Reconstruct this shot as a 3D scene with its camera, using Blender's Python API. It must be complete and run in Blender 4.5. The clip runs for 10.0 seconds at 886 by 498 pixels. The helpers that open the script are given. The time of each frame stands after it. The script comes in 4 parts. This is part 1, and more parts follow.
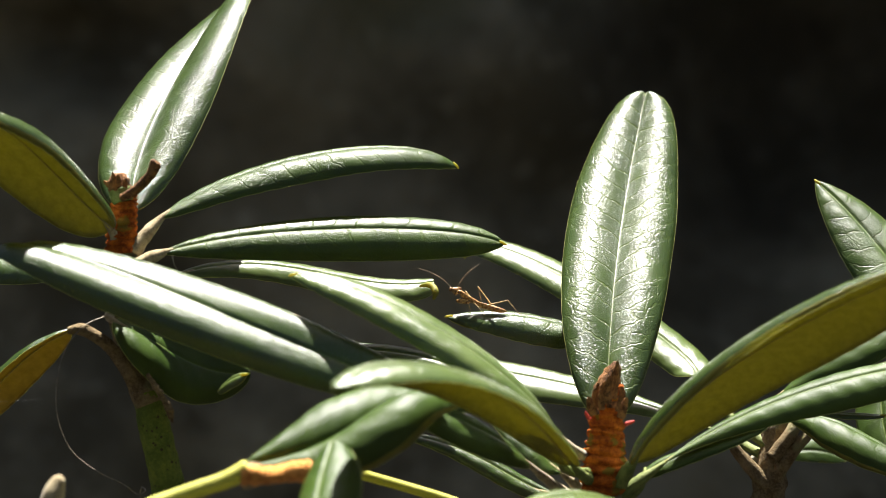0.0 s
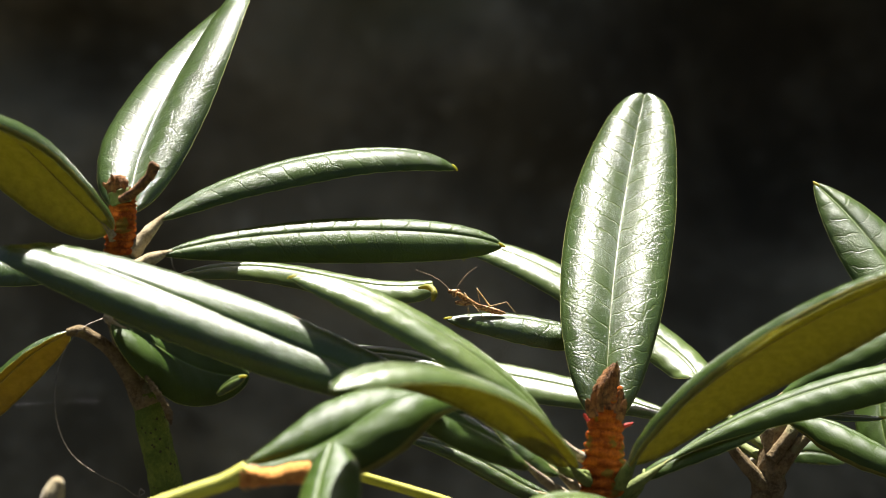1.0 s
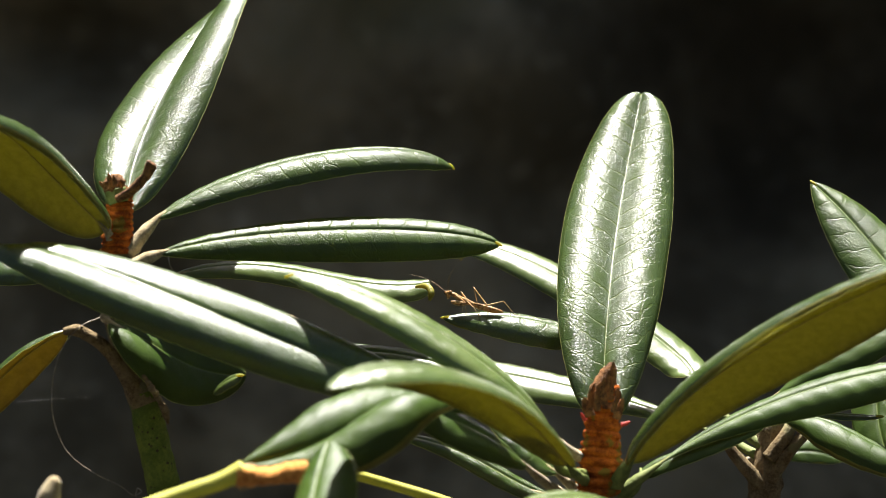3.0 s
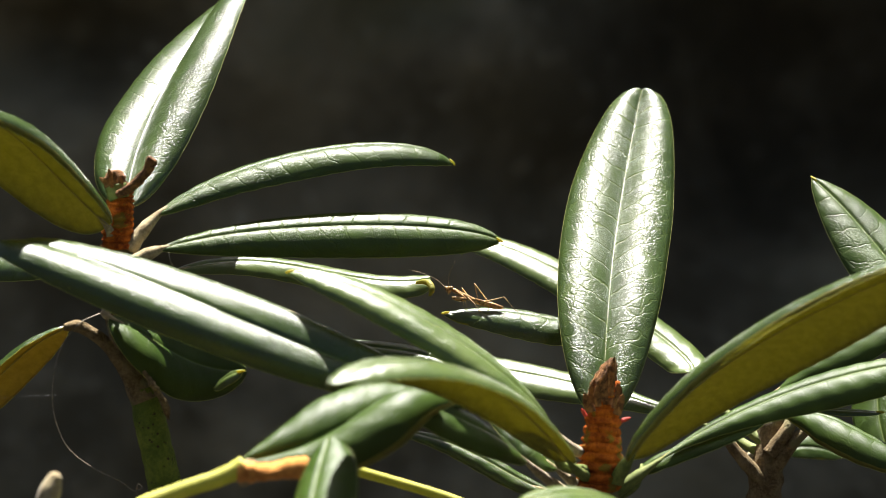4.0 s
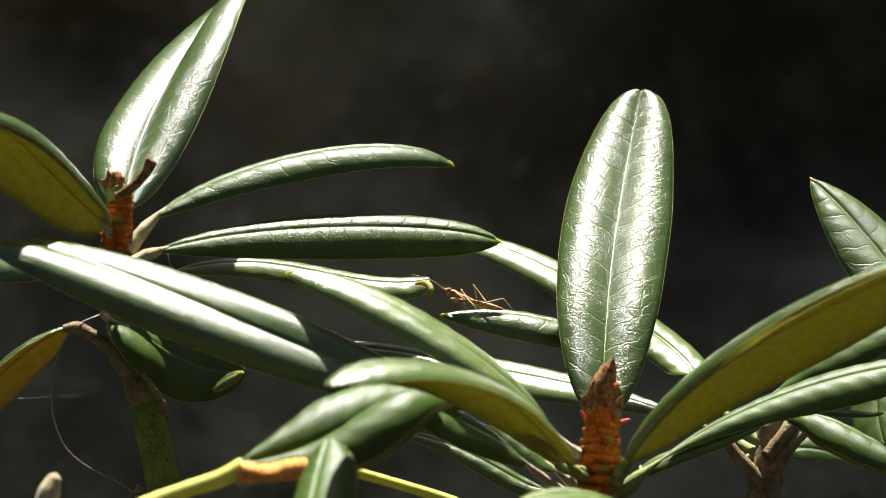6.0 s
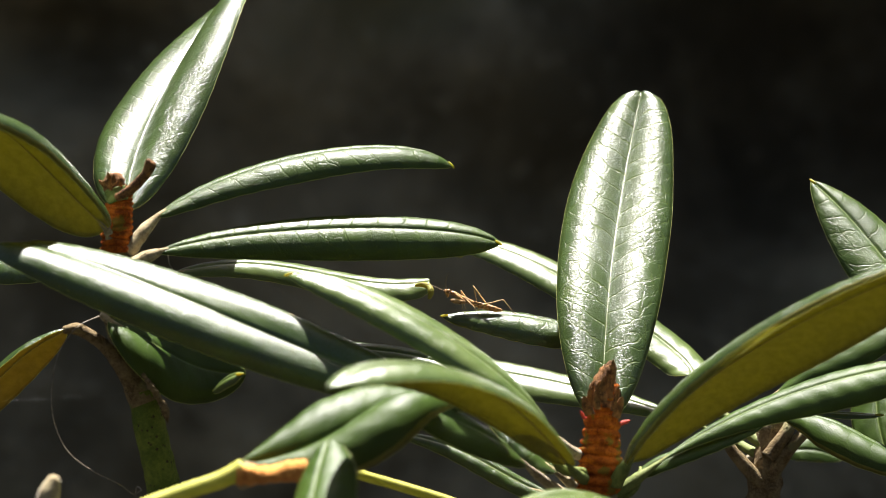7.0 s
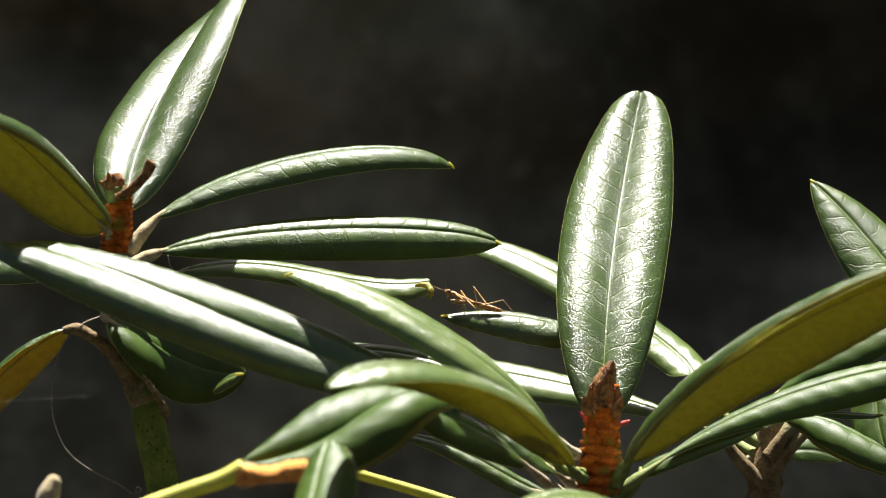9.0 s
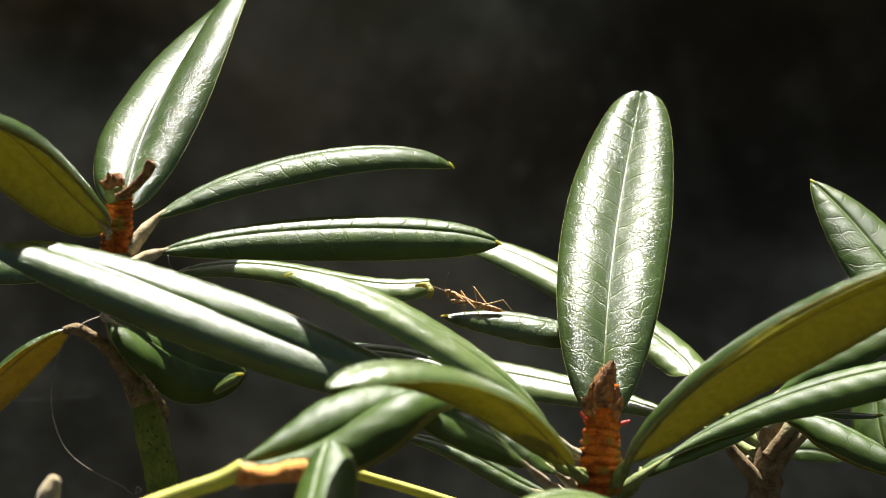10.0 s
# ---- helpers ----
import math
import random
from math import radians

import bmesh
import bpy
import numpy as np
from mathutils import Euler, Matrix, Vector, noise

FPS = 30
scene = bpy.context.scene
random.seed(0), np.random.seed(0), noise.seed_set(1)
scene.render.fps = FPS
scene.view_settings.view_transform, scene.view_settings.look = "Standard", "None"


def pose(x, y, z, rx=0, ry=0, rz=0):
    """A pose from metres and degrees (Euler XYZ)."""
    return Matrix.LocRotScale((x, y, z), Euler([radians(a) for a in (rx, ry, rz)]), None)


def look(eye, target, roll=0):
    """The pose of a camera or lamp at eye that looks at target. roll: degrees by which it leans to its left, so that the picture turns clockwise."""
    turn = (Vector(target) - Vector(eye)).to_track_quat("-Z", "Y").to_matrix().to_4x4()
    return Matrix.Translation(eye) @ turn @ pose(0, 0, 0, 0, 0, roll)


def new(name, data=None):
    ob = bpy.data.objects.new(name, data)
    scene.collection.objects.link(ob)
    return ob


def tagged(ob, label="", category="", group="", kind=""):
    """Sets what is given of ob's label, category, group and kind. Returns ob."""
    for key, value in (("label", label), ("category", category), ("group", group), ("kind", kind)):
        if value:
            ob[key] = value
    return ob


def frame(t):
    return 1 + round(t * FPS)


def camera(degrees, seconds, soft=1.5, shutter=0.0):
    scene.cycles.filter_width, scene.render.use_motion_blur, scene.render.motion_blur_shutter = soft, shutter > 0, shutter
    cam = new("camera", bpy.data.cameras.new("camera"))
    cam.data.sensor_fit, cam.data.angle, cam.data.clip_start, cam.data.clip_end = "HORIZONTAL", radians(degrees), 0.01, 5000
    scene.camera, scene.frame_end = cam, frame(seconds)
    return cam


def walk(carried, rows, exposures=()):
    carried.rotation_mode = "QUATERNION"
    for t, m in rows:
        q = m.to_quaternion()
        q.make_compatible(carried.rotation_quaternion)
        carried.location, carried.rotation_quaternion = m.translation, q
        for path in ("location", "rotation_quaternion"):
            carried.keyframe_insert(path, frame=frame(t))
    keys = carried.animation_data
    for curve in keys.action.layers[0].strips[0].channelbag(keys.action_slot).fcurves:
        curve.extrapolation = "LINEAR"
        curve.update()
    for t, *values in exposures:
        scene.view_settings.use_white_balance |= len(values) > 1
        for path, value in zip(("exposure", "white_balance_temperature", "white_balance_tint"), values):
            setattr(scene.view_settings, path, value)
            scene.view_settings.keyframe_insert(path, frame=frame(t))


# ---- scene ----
# The camera stands on a tripod and is nudged a little by its tripod head.
cam = camera(20.0, 10.0, soft=0.75)
cam.data.dof.use_dof = True
cam.data.dof.focus_distance = 0.888
cam.data.dof.aperture_fstop = 11.5
EYE = (0.0, 0.0, 1.15)
walk(cam, [
    (0, pose(*EYE, 84.006, 0, 0.105)),
    (0.5, pose(*EYE, 84.021, 0, 0.096)),
    (1, pose(*EYE, 84.049, 0, 0.078)),
    (1.5, pose(*EYE, 84.031, 0, 0.009)),
    (2, pose(*EYE, 84.023, 0, 0.021)),
    (2.5, pose(*EYE, 84.041, 0, 0.005)),
    (4, pose(*EYE, 83.932, 0, 0.021)),
    (4.5, pose(*EYE, 83.883, 0, 0.023)),
    (5, pose(*EYE, 83.923, 0, 0.021)),
    (5.5, pose(*EYE, 83.944, 0, 0.001)),
    (7, pose(*EYE, 83.995, 0, -0.001)),
    (7.5, pose(*EYE, 83.986, 0, -0.017)),
    (8, pose(*EYE, 84.000, 0, -0.002)),
    (8.5, pose(*EYE, 84.000, 0, 0.001)),
    (9, pose(*EYE, 84.000, 0, 0.000)),
    (9.5, pose(*EYE, 83.999, 0, 0.003)),
    (10, pose(*EYE, 84.000, 0, 0.001)),
])

# ---- light ----
SUN_ELEVATION, SUN_AZIMUTH = 70.0, 0.0   # degrees; azimuth from +y towards +x
world = bpy.data.worlds.new("world")
scene.world = world
world.use_nodes = True
wn = world.node_tree.nodes
sky = wn.new("ShaderNodeTexSky")
sky.sky_type, sky.sun_disc = "NISHITA", False
sky.dust_density, sky.ozone_density = 4.0, 0.3
sky.sun_elevation, sky.sun_rotation = radians(SUN_ELEVATION), radians(SUN_AZIMUTH)
wn["Background"].inputs["Strength"].default_value = 0.018
world.node_tree.links.new(sky.outputs[0], wn["Background"].inputs["Color"])
sun = new("sun", bpy.data.lights.new("sun", "SUN"))
sun.data.energy, sun.data.angle, sun.data.color = 5.0, radians(0.53), (1.0, 0.945, 0.885)
se, sa = radians(SUN_ELEVATION), radians(SUN_AZIMUTH)
TO_SUN = Vector((math.sin(sa) * math.cos(se), math.cos(sa) * math.cos(se), math.sin(se)))
sun.matrix_world = look(TO_SUN * 20, (0, 0, 0))
scene.view_settings.exposure = 2.1


# ---- materials ----
class Mat:
    """A node material with shortcuts for its nodes."""

    def __init__(self, name):
        self.m = bpy.data.materials.new(name)
        self.m.use_nodes = True
        self.t = self.m.node_tree
        self.t.nodes.clear()
        self.out = self.t.nodes.new("ShaderNodeOutputMaterial")

    def put(self, socket, value):
        if isinstance(value, bpy.types.NodeSocket):
            self.t.links.new(value, socket)
        elif value is not None:
            socket.default_value = value

    def math(self, op, a, b=None, c=None):
        n = self.t.nodes.new("ShaderNodeMath")
        n.operation = op
        for s, v in zip(n.inputs, (a, b, c)):
            self.put(s, v)
        return n.outputs[0]

    def vec(self, op, a, b=None):
        n = self.t.nodes.new("ShaderNodeVectorMath")
        n.operation = op
        self.put(n.inputs[0], a)
        if op == "SCALE":
            self.put(n.inputs["Scale"], b)
        else:
            self.put(n.inputs[1], b)
        return n.outputs[0]

    def noise(self, vec, scale, detail=3.0, rough=0.55, colour=False):
        n = self.t.nodes.new("ShaderNodeTexNoise")
        self.put(n.inputs["Vector"], vec)
        n.inputs["Scale"].default_value, n.inputs["Detail"].default_value = scale, detail
        n.inputs["Roughness"].default_value = rough
        return n.outputs["Color" if colour else "Fac"]

    def cells(self, vec, scale, feature="DISTANCE_TO_EDGE"):
        n = self.t.nodes.new("ShaderNodeTexVoronoi")
        n.feature = feature
        self.put(n.inputs["Vector"], vec)
        n.inputs["Scale"].default_value = scale
        return n.outputs["Distance"]

    def ramp(self, v, lo, hi, a=0.0, b=1.0):
        n = self.t.nodes.new("ShaderNodeMapRange")
        n.interpolation_type = "SMOOTHSTEP"
        for s, x in zip(n.inputs, (v, lo, hi, a, b)):
            self.put(s, x)
        return n.outputs[0]

    def mix(self, f, a, b):
        n = self.t.nodes.new("ShaderNodeMix")
        n.data_type = "RGBA"
        self.put(n.inputs[0], f)
        self.put(n.inputs[6], a if isinstance(a, bpy.types.NodeSocket) else (*a, 1))
        self.put(n.inputs[7], b if isinstance(b, bpy.types.NodeSocket) else (*b, 1))
        return n.outputs[2]

    def scaled(self, colour, f):
        n = self.t.nodes.new("ShaderNodeMix")
        n.data_type, n.blend_type = "RGBA", "MULTIPLY"
        n.inputs[0].default_value = 1.0
        c = self.t.nodes.new("ShaderNodeCombineColor")
        for s in c.inputs[:3]:
            self.put(s, f)
        self.put(n.inputs[6], colour)
        self.put(n.inputs[7], c.outputs[0])
        return n.outputs[2]

    def bump(self, height, strength, distance):
        n = self.t.nodes.new("ShaderNodeBump")
        n.inputs["Strength"].default_value, n.inputs["Distance"].default_value = strength, distance
        self.put(n.inputs["Height"], height)
        return n.outputs[0]

    def coords(self, which="Object"):
        return self.t.nodes.new("ShaderNodeTexCoord").outputs[which]

    def chance(self):
        return self.t.nodes.new("ShaderNodeObjectInfo").outputs["Random"]

    def surface(self, colour, rough, normal=None, spec=0.5, glow_through=0.0, through_colour=None, sheen=0.0, metal=0.0):
        p = self.t.nodes.new("ShaderNodeBsdfPrincipled")
        self.put(p.inputs["Base Color"], colour if isinstance(colour, bpy.types.NodeSocket) else (*colour, 1))
        self.put(p.inputs["Roughness"], rough)
        self.put(p.inputs["Specular IOR Level"], spec)
        p.inputs["Metallic"].default_value = metal
        p.inputs["Sheen Weight"].default_value = sheen
        self.put(p.inputs["Normal"], normal)
        last = p.outputs[0]
        if glow_through:
            tr = self.t.nodes.new("ShaderNodeBsdfTranslucent")
            self.put(tr.inputs["Color"], through_colour if isinstance(through_colour, bpy.types.NodeSocket) else (*through_colour, 1))
            self.put(tr.inputs["Normal"], normal)
            mx = self.t.nodes.new("ShaderNodeMixShader")
            mx.inputs[0].default_value = glow_through
            self.t.links.new(last, mx.inputs[1])
            self.t.links.new(tr.outputs[0], mx.inputs[2])
            last = mx.outputs[0]
        self.t.links.new(last, self.out.inputs[0])
        return self.m


def leaf_top_material(name="leaf_top", dark=(0.022, 0.048, 0.005), light=(0.042, 0.078, 0.010), relief=1.0, gloss=0.20, veins=0.5, wax_most=0.8, sheen_rough=0.5, leather=1.0, sheen=0.10):
    """Waxy upper side: sunk midrib and side veins, leathery cells between them, a thin wax film. The UV map is in centimetres: along, across."""
    k = Mat(name)
    uv = k.coords("UV")
    shift = k.vec("SCALE", k.vec("ADD", (3.1, 1.7, 0.0), (0.0, 0.0, 0.0)), k.math("MULTIPLY", k.chance(), 9.0))
    own = k.vec("ADD", uv, shift)
    wob = k.vec("SCALE", k.vec("SUBTRACT", k.noise(own, 1.1, 3.0, colour=True), (0.5, 0.5, 0.5)), 0.62)
    wuv = k.vec("ADD", uv, wob)
    sep = k.t.nodes.new("ShaderNodeSeparateXYZ")
    k.t.links.new(wuv, sep.inputs[0])
    raw = k.t.nodes.new("ShaderNodeSeparateXYZ")
    k.t.links.new(uv, raw.inputs[0])
    across = k.math("ABSOLUTE", sep.outputs[1])
    true_across = k.math("ABSOLUTE", raw.outputs[1])
    side = k.math("MULTIPLY", k.math("GREATER_THAN", raw.outputs[1], 0.0), 0.43)
    bend = k.math("MULTIPLY", k.math("MULTIPLY", across, across), 0.32)
    q = k.math("SUBTRACT", k.math("ADD", k.math("MULTIPLY", sep.outputs[0], 1.22), side), k.math("ADD", k.math("MULTIPLY", across, 0.20), bend))
    q = k.math("ADD", q, k.math("MULTIPLY", k.chance(), 7.3))
    d = k.math("ABSOLUTE", k.math("SUBTRACT", k.math("FRACT", q), 0.5))
    vein = k.ramp(d, 0.006, 0.066)
    fade = k.ramp(true_across, 0.95, 1.4)
    loops = k.ramp(k.cells(k.vec("ADD", wuv, shift), 1.45), 0.004, 0.050)
    loops = k.math("MAXIMUM", loops, k.ramp(true_across, 0.45, 0.85, 1.0, 0.45))
    vein = k.math("MINIMUM", k.math("MAXIMUM", vein, k.math("MULTIPLY", fade, 0.6)), loops)
    stretched = k.vec("MULTIPLY", own, (1.25, 0.85, 1.0))
    cell_uv = k.vec("ADD", stretched, k.vec("SCALE", k.noise(own, 6.0, 2.0, colour=True), 0.10))
    net = k.ramp(k.cells(cell_uv, 4.4), 0.0, 0.075)
    dome = k.cells(cell_uv, 12.5, "F1")
    dome = k.math("SUBTRACT", 1.0, k.math("MULTIPLY", dome, dome))
    fine = k.ramp(k.cells(cell_uv, 12.5), 0.0, 0.16)
    swell = k.noise(own, 1.6, 2.0)
    patch = k.ramp(k.noise(own, 1.0, 2.0), 0.32, 0.66, 0.45, 1.25)
    mid = k.ramp(true_across, 0.010, 0.050)
    leathery = k.math("ADD", k.math("MULTIPLY", dome, 0.07 * leather), k.math("MULTIPLY", fine, 0.13 * leather))
    leathery = k.math("ADD", leathery, k.math("MULTIPLY", k.noise(own, 24.0, 2.0), 0.05 * leather))
    h = k.math("ADD", k.math("MULTIPLY", vein, 0.46 * veins), k.math("MULTIPLY", net, 0.025))
    h = k.math("ADD", h, k.math("MULTIPLY", leathery, patch))
    h = k.math("ADD", h, k.math("MULTIPLY", swell, 0.16))
    normal = k.bump(h, min(relief, 1.0), 0.0003 * max(relief, 1.0))
    blotch = k.noise(own, 0.7, 4.0)
    green = k.mix(k.ramp(blotch, 0.3, 0.7), dark, light)
    green = k.mix(k.math("MULTIPLY", k.chance(), 0.35), green, (0.036, 0.060, 0.012))
    # Side veins are painted paler for the light their grooves catch.
    green = k.mix(k.ramp(vein, 0.0, 1.0, 0.28 * veins, 0.0), green, (0.11, 0.15, 0.045))
    green = k.mix(k.ramp(mid, 0.0, 1.0, 0.42, 0.0), green, (0.19, 0.24, 0.07))
    speck = k.ramp(k.noise(own, 5.0, 1.0), 0.755, 0.80)
    green = k.mix(k.math("MULTIPLY", speck, 0.55), green, (0.05, 0.035, 0.015))
    rough = k.math("ADD", gloss, k.math("MULTIPLY", k.noise(own, 2.6, 4.0), 0.14))
    wax = k.math("MINIMUM", k.ramp(vein, 0.0, 1.0, wax_most * (1 - 0.9 * veins), wax_most), k.ramp(net, 0.0, 1.0, 0.85 * wax_most, wax_most))
    wax = k.math("MULTIPLY", wax, k.ramp(fine, 0.0, 1.0, 0.5, 1.0))
    k.surface(green, sheen_rough, normal, sheen, 0.12, (0.46, 0.44, 0.05))
    body = k.out.inputs[0].links[0].from_socket
    film = k.t.nodes.new("ShaderNodeBsdfGlossy")
    film.distribution = "BECKMANN"
    k.put(film.inputs["Color"], (0.98, 0.98, 1.0, 1))
    k.put(film.inputs["Roughness"], rough)
    k.put(film.inputs["Normal"], normal)
    edge = k.t.nodes.new("ShaderNodeFresnel")
    edge.inputs["IOR"].default_value = 1.6
    k.put(edge.inputs["Normal"], normal)
    over = k.t.nodes.new("ShaderNodeMixShader")
    k.put(over.inputs[0], k.math("MULTIPLY", edge.outputs[0], wax))
    k.t.links.new(body, over.inputs[1])
    k.t.links.new(film.outputs[0], over.inputs[2])
    k.t.links.new(over.outputs[0], k.out.inputs[0])
    return k.m


def leaf_under_material(name, tint, glow):
    """Felted underside."""
    k = Mat(name)
    uv = k.coords("UV")
    n = k.noise(uv, 3.0, 5.0, 0.65)
    spot = k.ramp(k.noise(uv, 6.0, 2.0), 0.66, 0.74)
    a = k.mix(k.ramp(n, 0.3, 0.7), tuple(c * 0.8 for c in tint), tuple(min(1, c * 1.2) for c in tint))
    a = k.mix(k.math("MULTIPLY", spot, 0.5), a, (0.09, 0.05, 0.015))
    felt = k.noise(uv, 60.0, 3.0)
    normal = k.bump(k.math("ADD", felt, k.math("MULTIPLY", n, 2.0)), 0.5, 0.0003)
    g = k.mix(k.ramp(n, 0.25, 0.75), tuple(c * 0.8 for c in glow), glow)
    return k.surface(a, 0.75, normal, 0.2, 0.54, g, sheen=0.1)


def rough_material(name, a, b, scale, rough, depth, spec=0.3, fine=6.0, glow=0.0, glow_colour=(0, 0, 0), sheen=0.0, speck=0.0, patch=None):
    """Mottled, uneven surface in two tones, with dark specks if speck is given."""
    k = Mat(name)
    co = k.coords()
    n = k.noise(co, scale, 5.0, 0.6)
    f = k.noise(co, scale * fine, 4.0, 0.65)
    colour = k.mix(k.ramp(k.math("ADD", k.math("MULTIPLY", n, 0.6), k.math("MULTIPLY", f, 0.4)), 0.36, 0.64), a, b)
    if speck:
        spots = k.ramp(k.cells(co, speck, "F1"), 0.16, 0.24, 0.85, 0.0)
        colour = k.mix(k.math("MULTIPLY", spots, k.ramp(k.noise(co, speck * 0.4, 1.0), 0.45, 0.55)), colour, (0.035, 0.018, 0.010))
    if patch:
        colour = k.mix(k.ramp(k.noise(co, scale * 0.55, 2.0), 0.56, 0.66, 0.0, 0.8), colour, patch)
    normal = k.bump(k.math("ADD", k.math("MULTIPLY", n, 0.5), f), 0.8, depth)
    return k.surface(colour, k.math("ADD", rough, k.math("MULTIPLY", f, 0.15)), normal, spec, glow, glow_colour, sheen=sheen)


def soil_material(name, dark, pale, stone, moss, painted_shade=False):
    """Earth with paler stones, moss and large darker patches; the last option paints the upper right dark in place of
    deep shade.
    """
    k = Mat(name)
    co = k.coords()
    big = k.noise(k.vec("ADD", co, (3.7, 0.0, 1.3)), 1.1, 3.0, 0.5)
    n = k.noise(co, 4.5, 5.0, 0.6)
    f = k.noise(co, 38.0, 5.0, 0.65)
    c = k.mix(k.ramp(n, 0.38, 0.66), dark, pale)
    c = k.mix(k.ramp(big, 0.42, 0.58, 0.0, 0.5), c, tuple(v * 0.4 for v in dark))
    c = k.mix(k.math("MULTIPLY", k.ramp(f, 0.55, 0.72), 0.55), c, stone)
    c = k.mix(k.math("MULTIPLY", k.ramp(k.noise(co, 2.3, 2.0), 0.56, 0.68), 0.45), c, moss)
    if painted_shade:
        # Paint the upper right darker, standing in for deep shade there.
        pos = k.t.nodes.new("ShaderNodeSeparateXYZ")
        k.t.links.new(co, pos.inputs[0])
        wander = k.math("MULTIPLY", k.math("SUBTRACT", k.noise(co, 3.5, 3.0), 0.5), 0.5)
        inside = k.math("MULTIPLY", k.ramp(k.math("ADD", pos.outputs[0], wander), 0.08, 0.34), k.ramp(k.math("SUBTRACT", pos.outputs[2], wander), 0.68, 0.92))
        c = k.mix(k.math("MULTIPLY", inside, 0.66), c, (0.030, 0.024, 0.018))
    return k.surface(c, 0.92, k.bump(k.math("ADD", n, f), 0.9, 0.02), 0.15)


M_TOP = leaf_top_material(gloss=0.28, veins=0.6, wax_most=1.0)
# Pale young green; on glaring leaves it also stands in for sun glare.
M_TOP_YOUNG = leaf_top_material("young_leaf_top", (0.060, 0.098, 0.020), (0.095, 0.135, 0.034), 0.6, 0.31, veins=0.3, wax_most=1.0)
M_TOP_BROAD = leaf_top_material("broad_sheen_leaf_top", relief=0.9, gloss=0.34, veins=0.3, wax_most=1.0)
M_TOP_SATIN = leaf_top_material("satin_leaf_top", gloss=0.30, veins=0.7, wax_most=0.45, leather=1.2)
M_TOP_NET = leaf_top_material("netted_leaf_top", relief=0.7, gloss=0.29, veins=1.3, wax_most=1.0, leather=1.35, sheen=0.16)
M_TOP_DULL = leaf_top_material("dull_leaf_top", relief=0.8, gloss=0.40, veins=0.3, wax_most=0.22, leather=0.8)
M_UNDER = leaf_under_material("leaf_under", (0.30, 0.27, 0.07), (0.60, 0.55, 0.05))
M_UNDER_RUST = leaf_under_material("leaf_under_rust", (0.30, 0.20, 0.065), (0.62, 0.43, 0.055))
# Margin colour is brightened to stand in for the edge's backlit rim.
M_MARGIN = rough_material("leaf_margin", (0.34, 0.38, 0.11), (0.50, 0.50, 0.16), 300, 0.4, 0.0001, 0.5, glow=0.45, glow_colour=(0.8, 0.8, 0.2))
M_TIP = rough_material("leaf_tip", (0.27, 0.33, 0.04), (0.44, 0.40, 0.06), 300, 0.45, 0.0001, 0.4, glow=0.4, glow_colour=(0.75, 0.62, 0.06))
M_HOOK = rough_material("curled_leaf_tip", (0.13, 0.16, 0.025), (0.34, 0.29, 0.04), 260, 0.5, 0.0001, 0.35, glow=0.25, glow_colour=(0.55, 0.45, 0.05))
M_PETIOLE = rough_material("petiole_felt", (0.17, 0.12, 0.055), (0.42, 0.35, 0.20), 170, 0.75, 0.0004, 0.25, sheen=0.2)
M_STALK = rough_material("green_stalk", (0.07, 0.10, 0.018), (0.17, 0.20, 0.05), 170, 0.6, 0.0003, 0.35)
M_RIB = rough_material("under_rib", (0.42, 0.37, 0.14), (0.54, 0.47, 0.19), 260, 0.7, 0.0002, 0.25, glow=0.45, glow_colour=(0.6, 0.5, 0.06))
M_STEM = rough_material("green_bark", (0.075, 0.115, 0.008), (0.18, 0.22, 0.025), 150, 0.6, 0.0006, 0.35, speck=420)
M_BARK = rough_material("brown_bark", (0.095, 0.062, 0.026), (0.27, 0.205, 0.110), 160, 0.8, 0.0015, 0.2, patch=(0.21, 0.20, 0.10))
M_FELT = rough_material("rust_felt", (0.20, 0.036, 0.005), (0.60, 0.16, 0.016), 330, 0.85, 0.0012, 0.15, patch=(0.17, 0.15, 0.02))
M_FELT_PALE = rough_material("pale_rust_felt", (0.46, 0.15, 0.025), (0.85, 0.40, 0.09), 330, 0.85, 0.0008, 0.15, sheen=0.2)
M_SCALE = rough_material("dry_scale", (0.060, 0.024, 0.010), (0.36, 0.17, 0.06), 420, 0.75, 0.0016, 0.25)
M_YELLOW = rough_material("young_stem", (0.38, 0.40, 0.06), (0.52, 0.50, 0.10), 160, 0.5, 0.0003, 0.4, glow=0.15, glow_colour=(0.7, 0.7, 0.08))
M_RED = rough_material("red_bud", (0.35, 0.02, 0.012), (0.50, 0.05, 0.03), 300, 0.5, 0.0003, 0.4)
# Unseen ground coloured near black in place of shrub shade, to cut bounce light.
M_SOIL = soil_material("ground_soil", (0.013, 0.011, 0.008), (0.036, 0.031, 0.022), (0.05, 0.044, 0.032), (0.02, 0.027, 0.011))
# The bank's dark upper right is shade put into its colour.
M_BANK = soil_material("bank_soil", (0.162, 0.139, 0.087), (0.52, 0.452, 0.30), (0.52, 0.46, 0.33), (0.08, 0.095, 0.045), True)


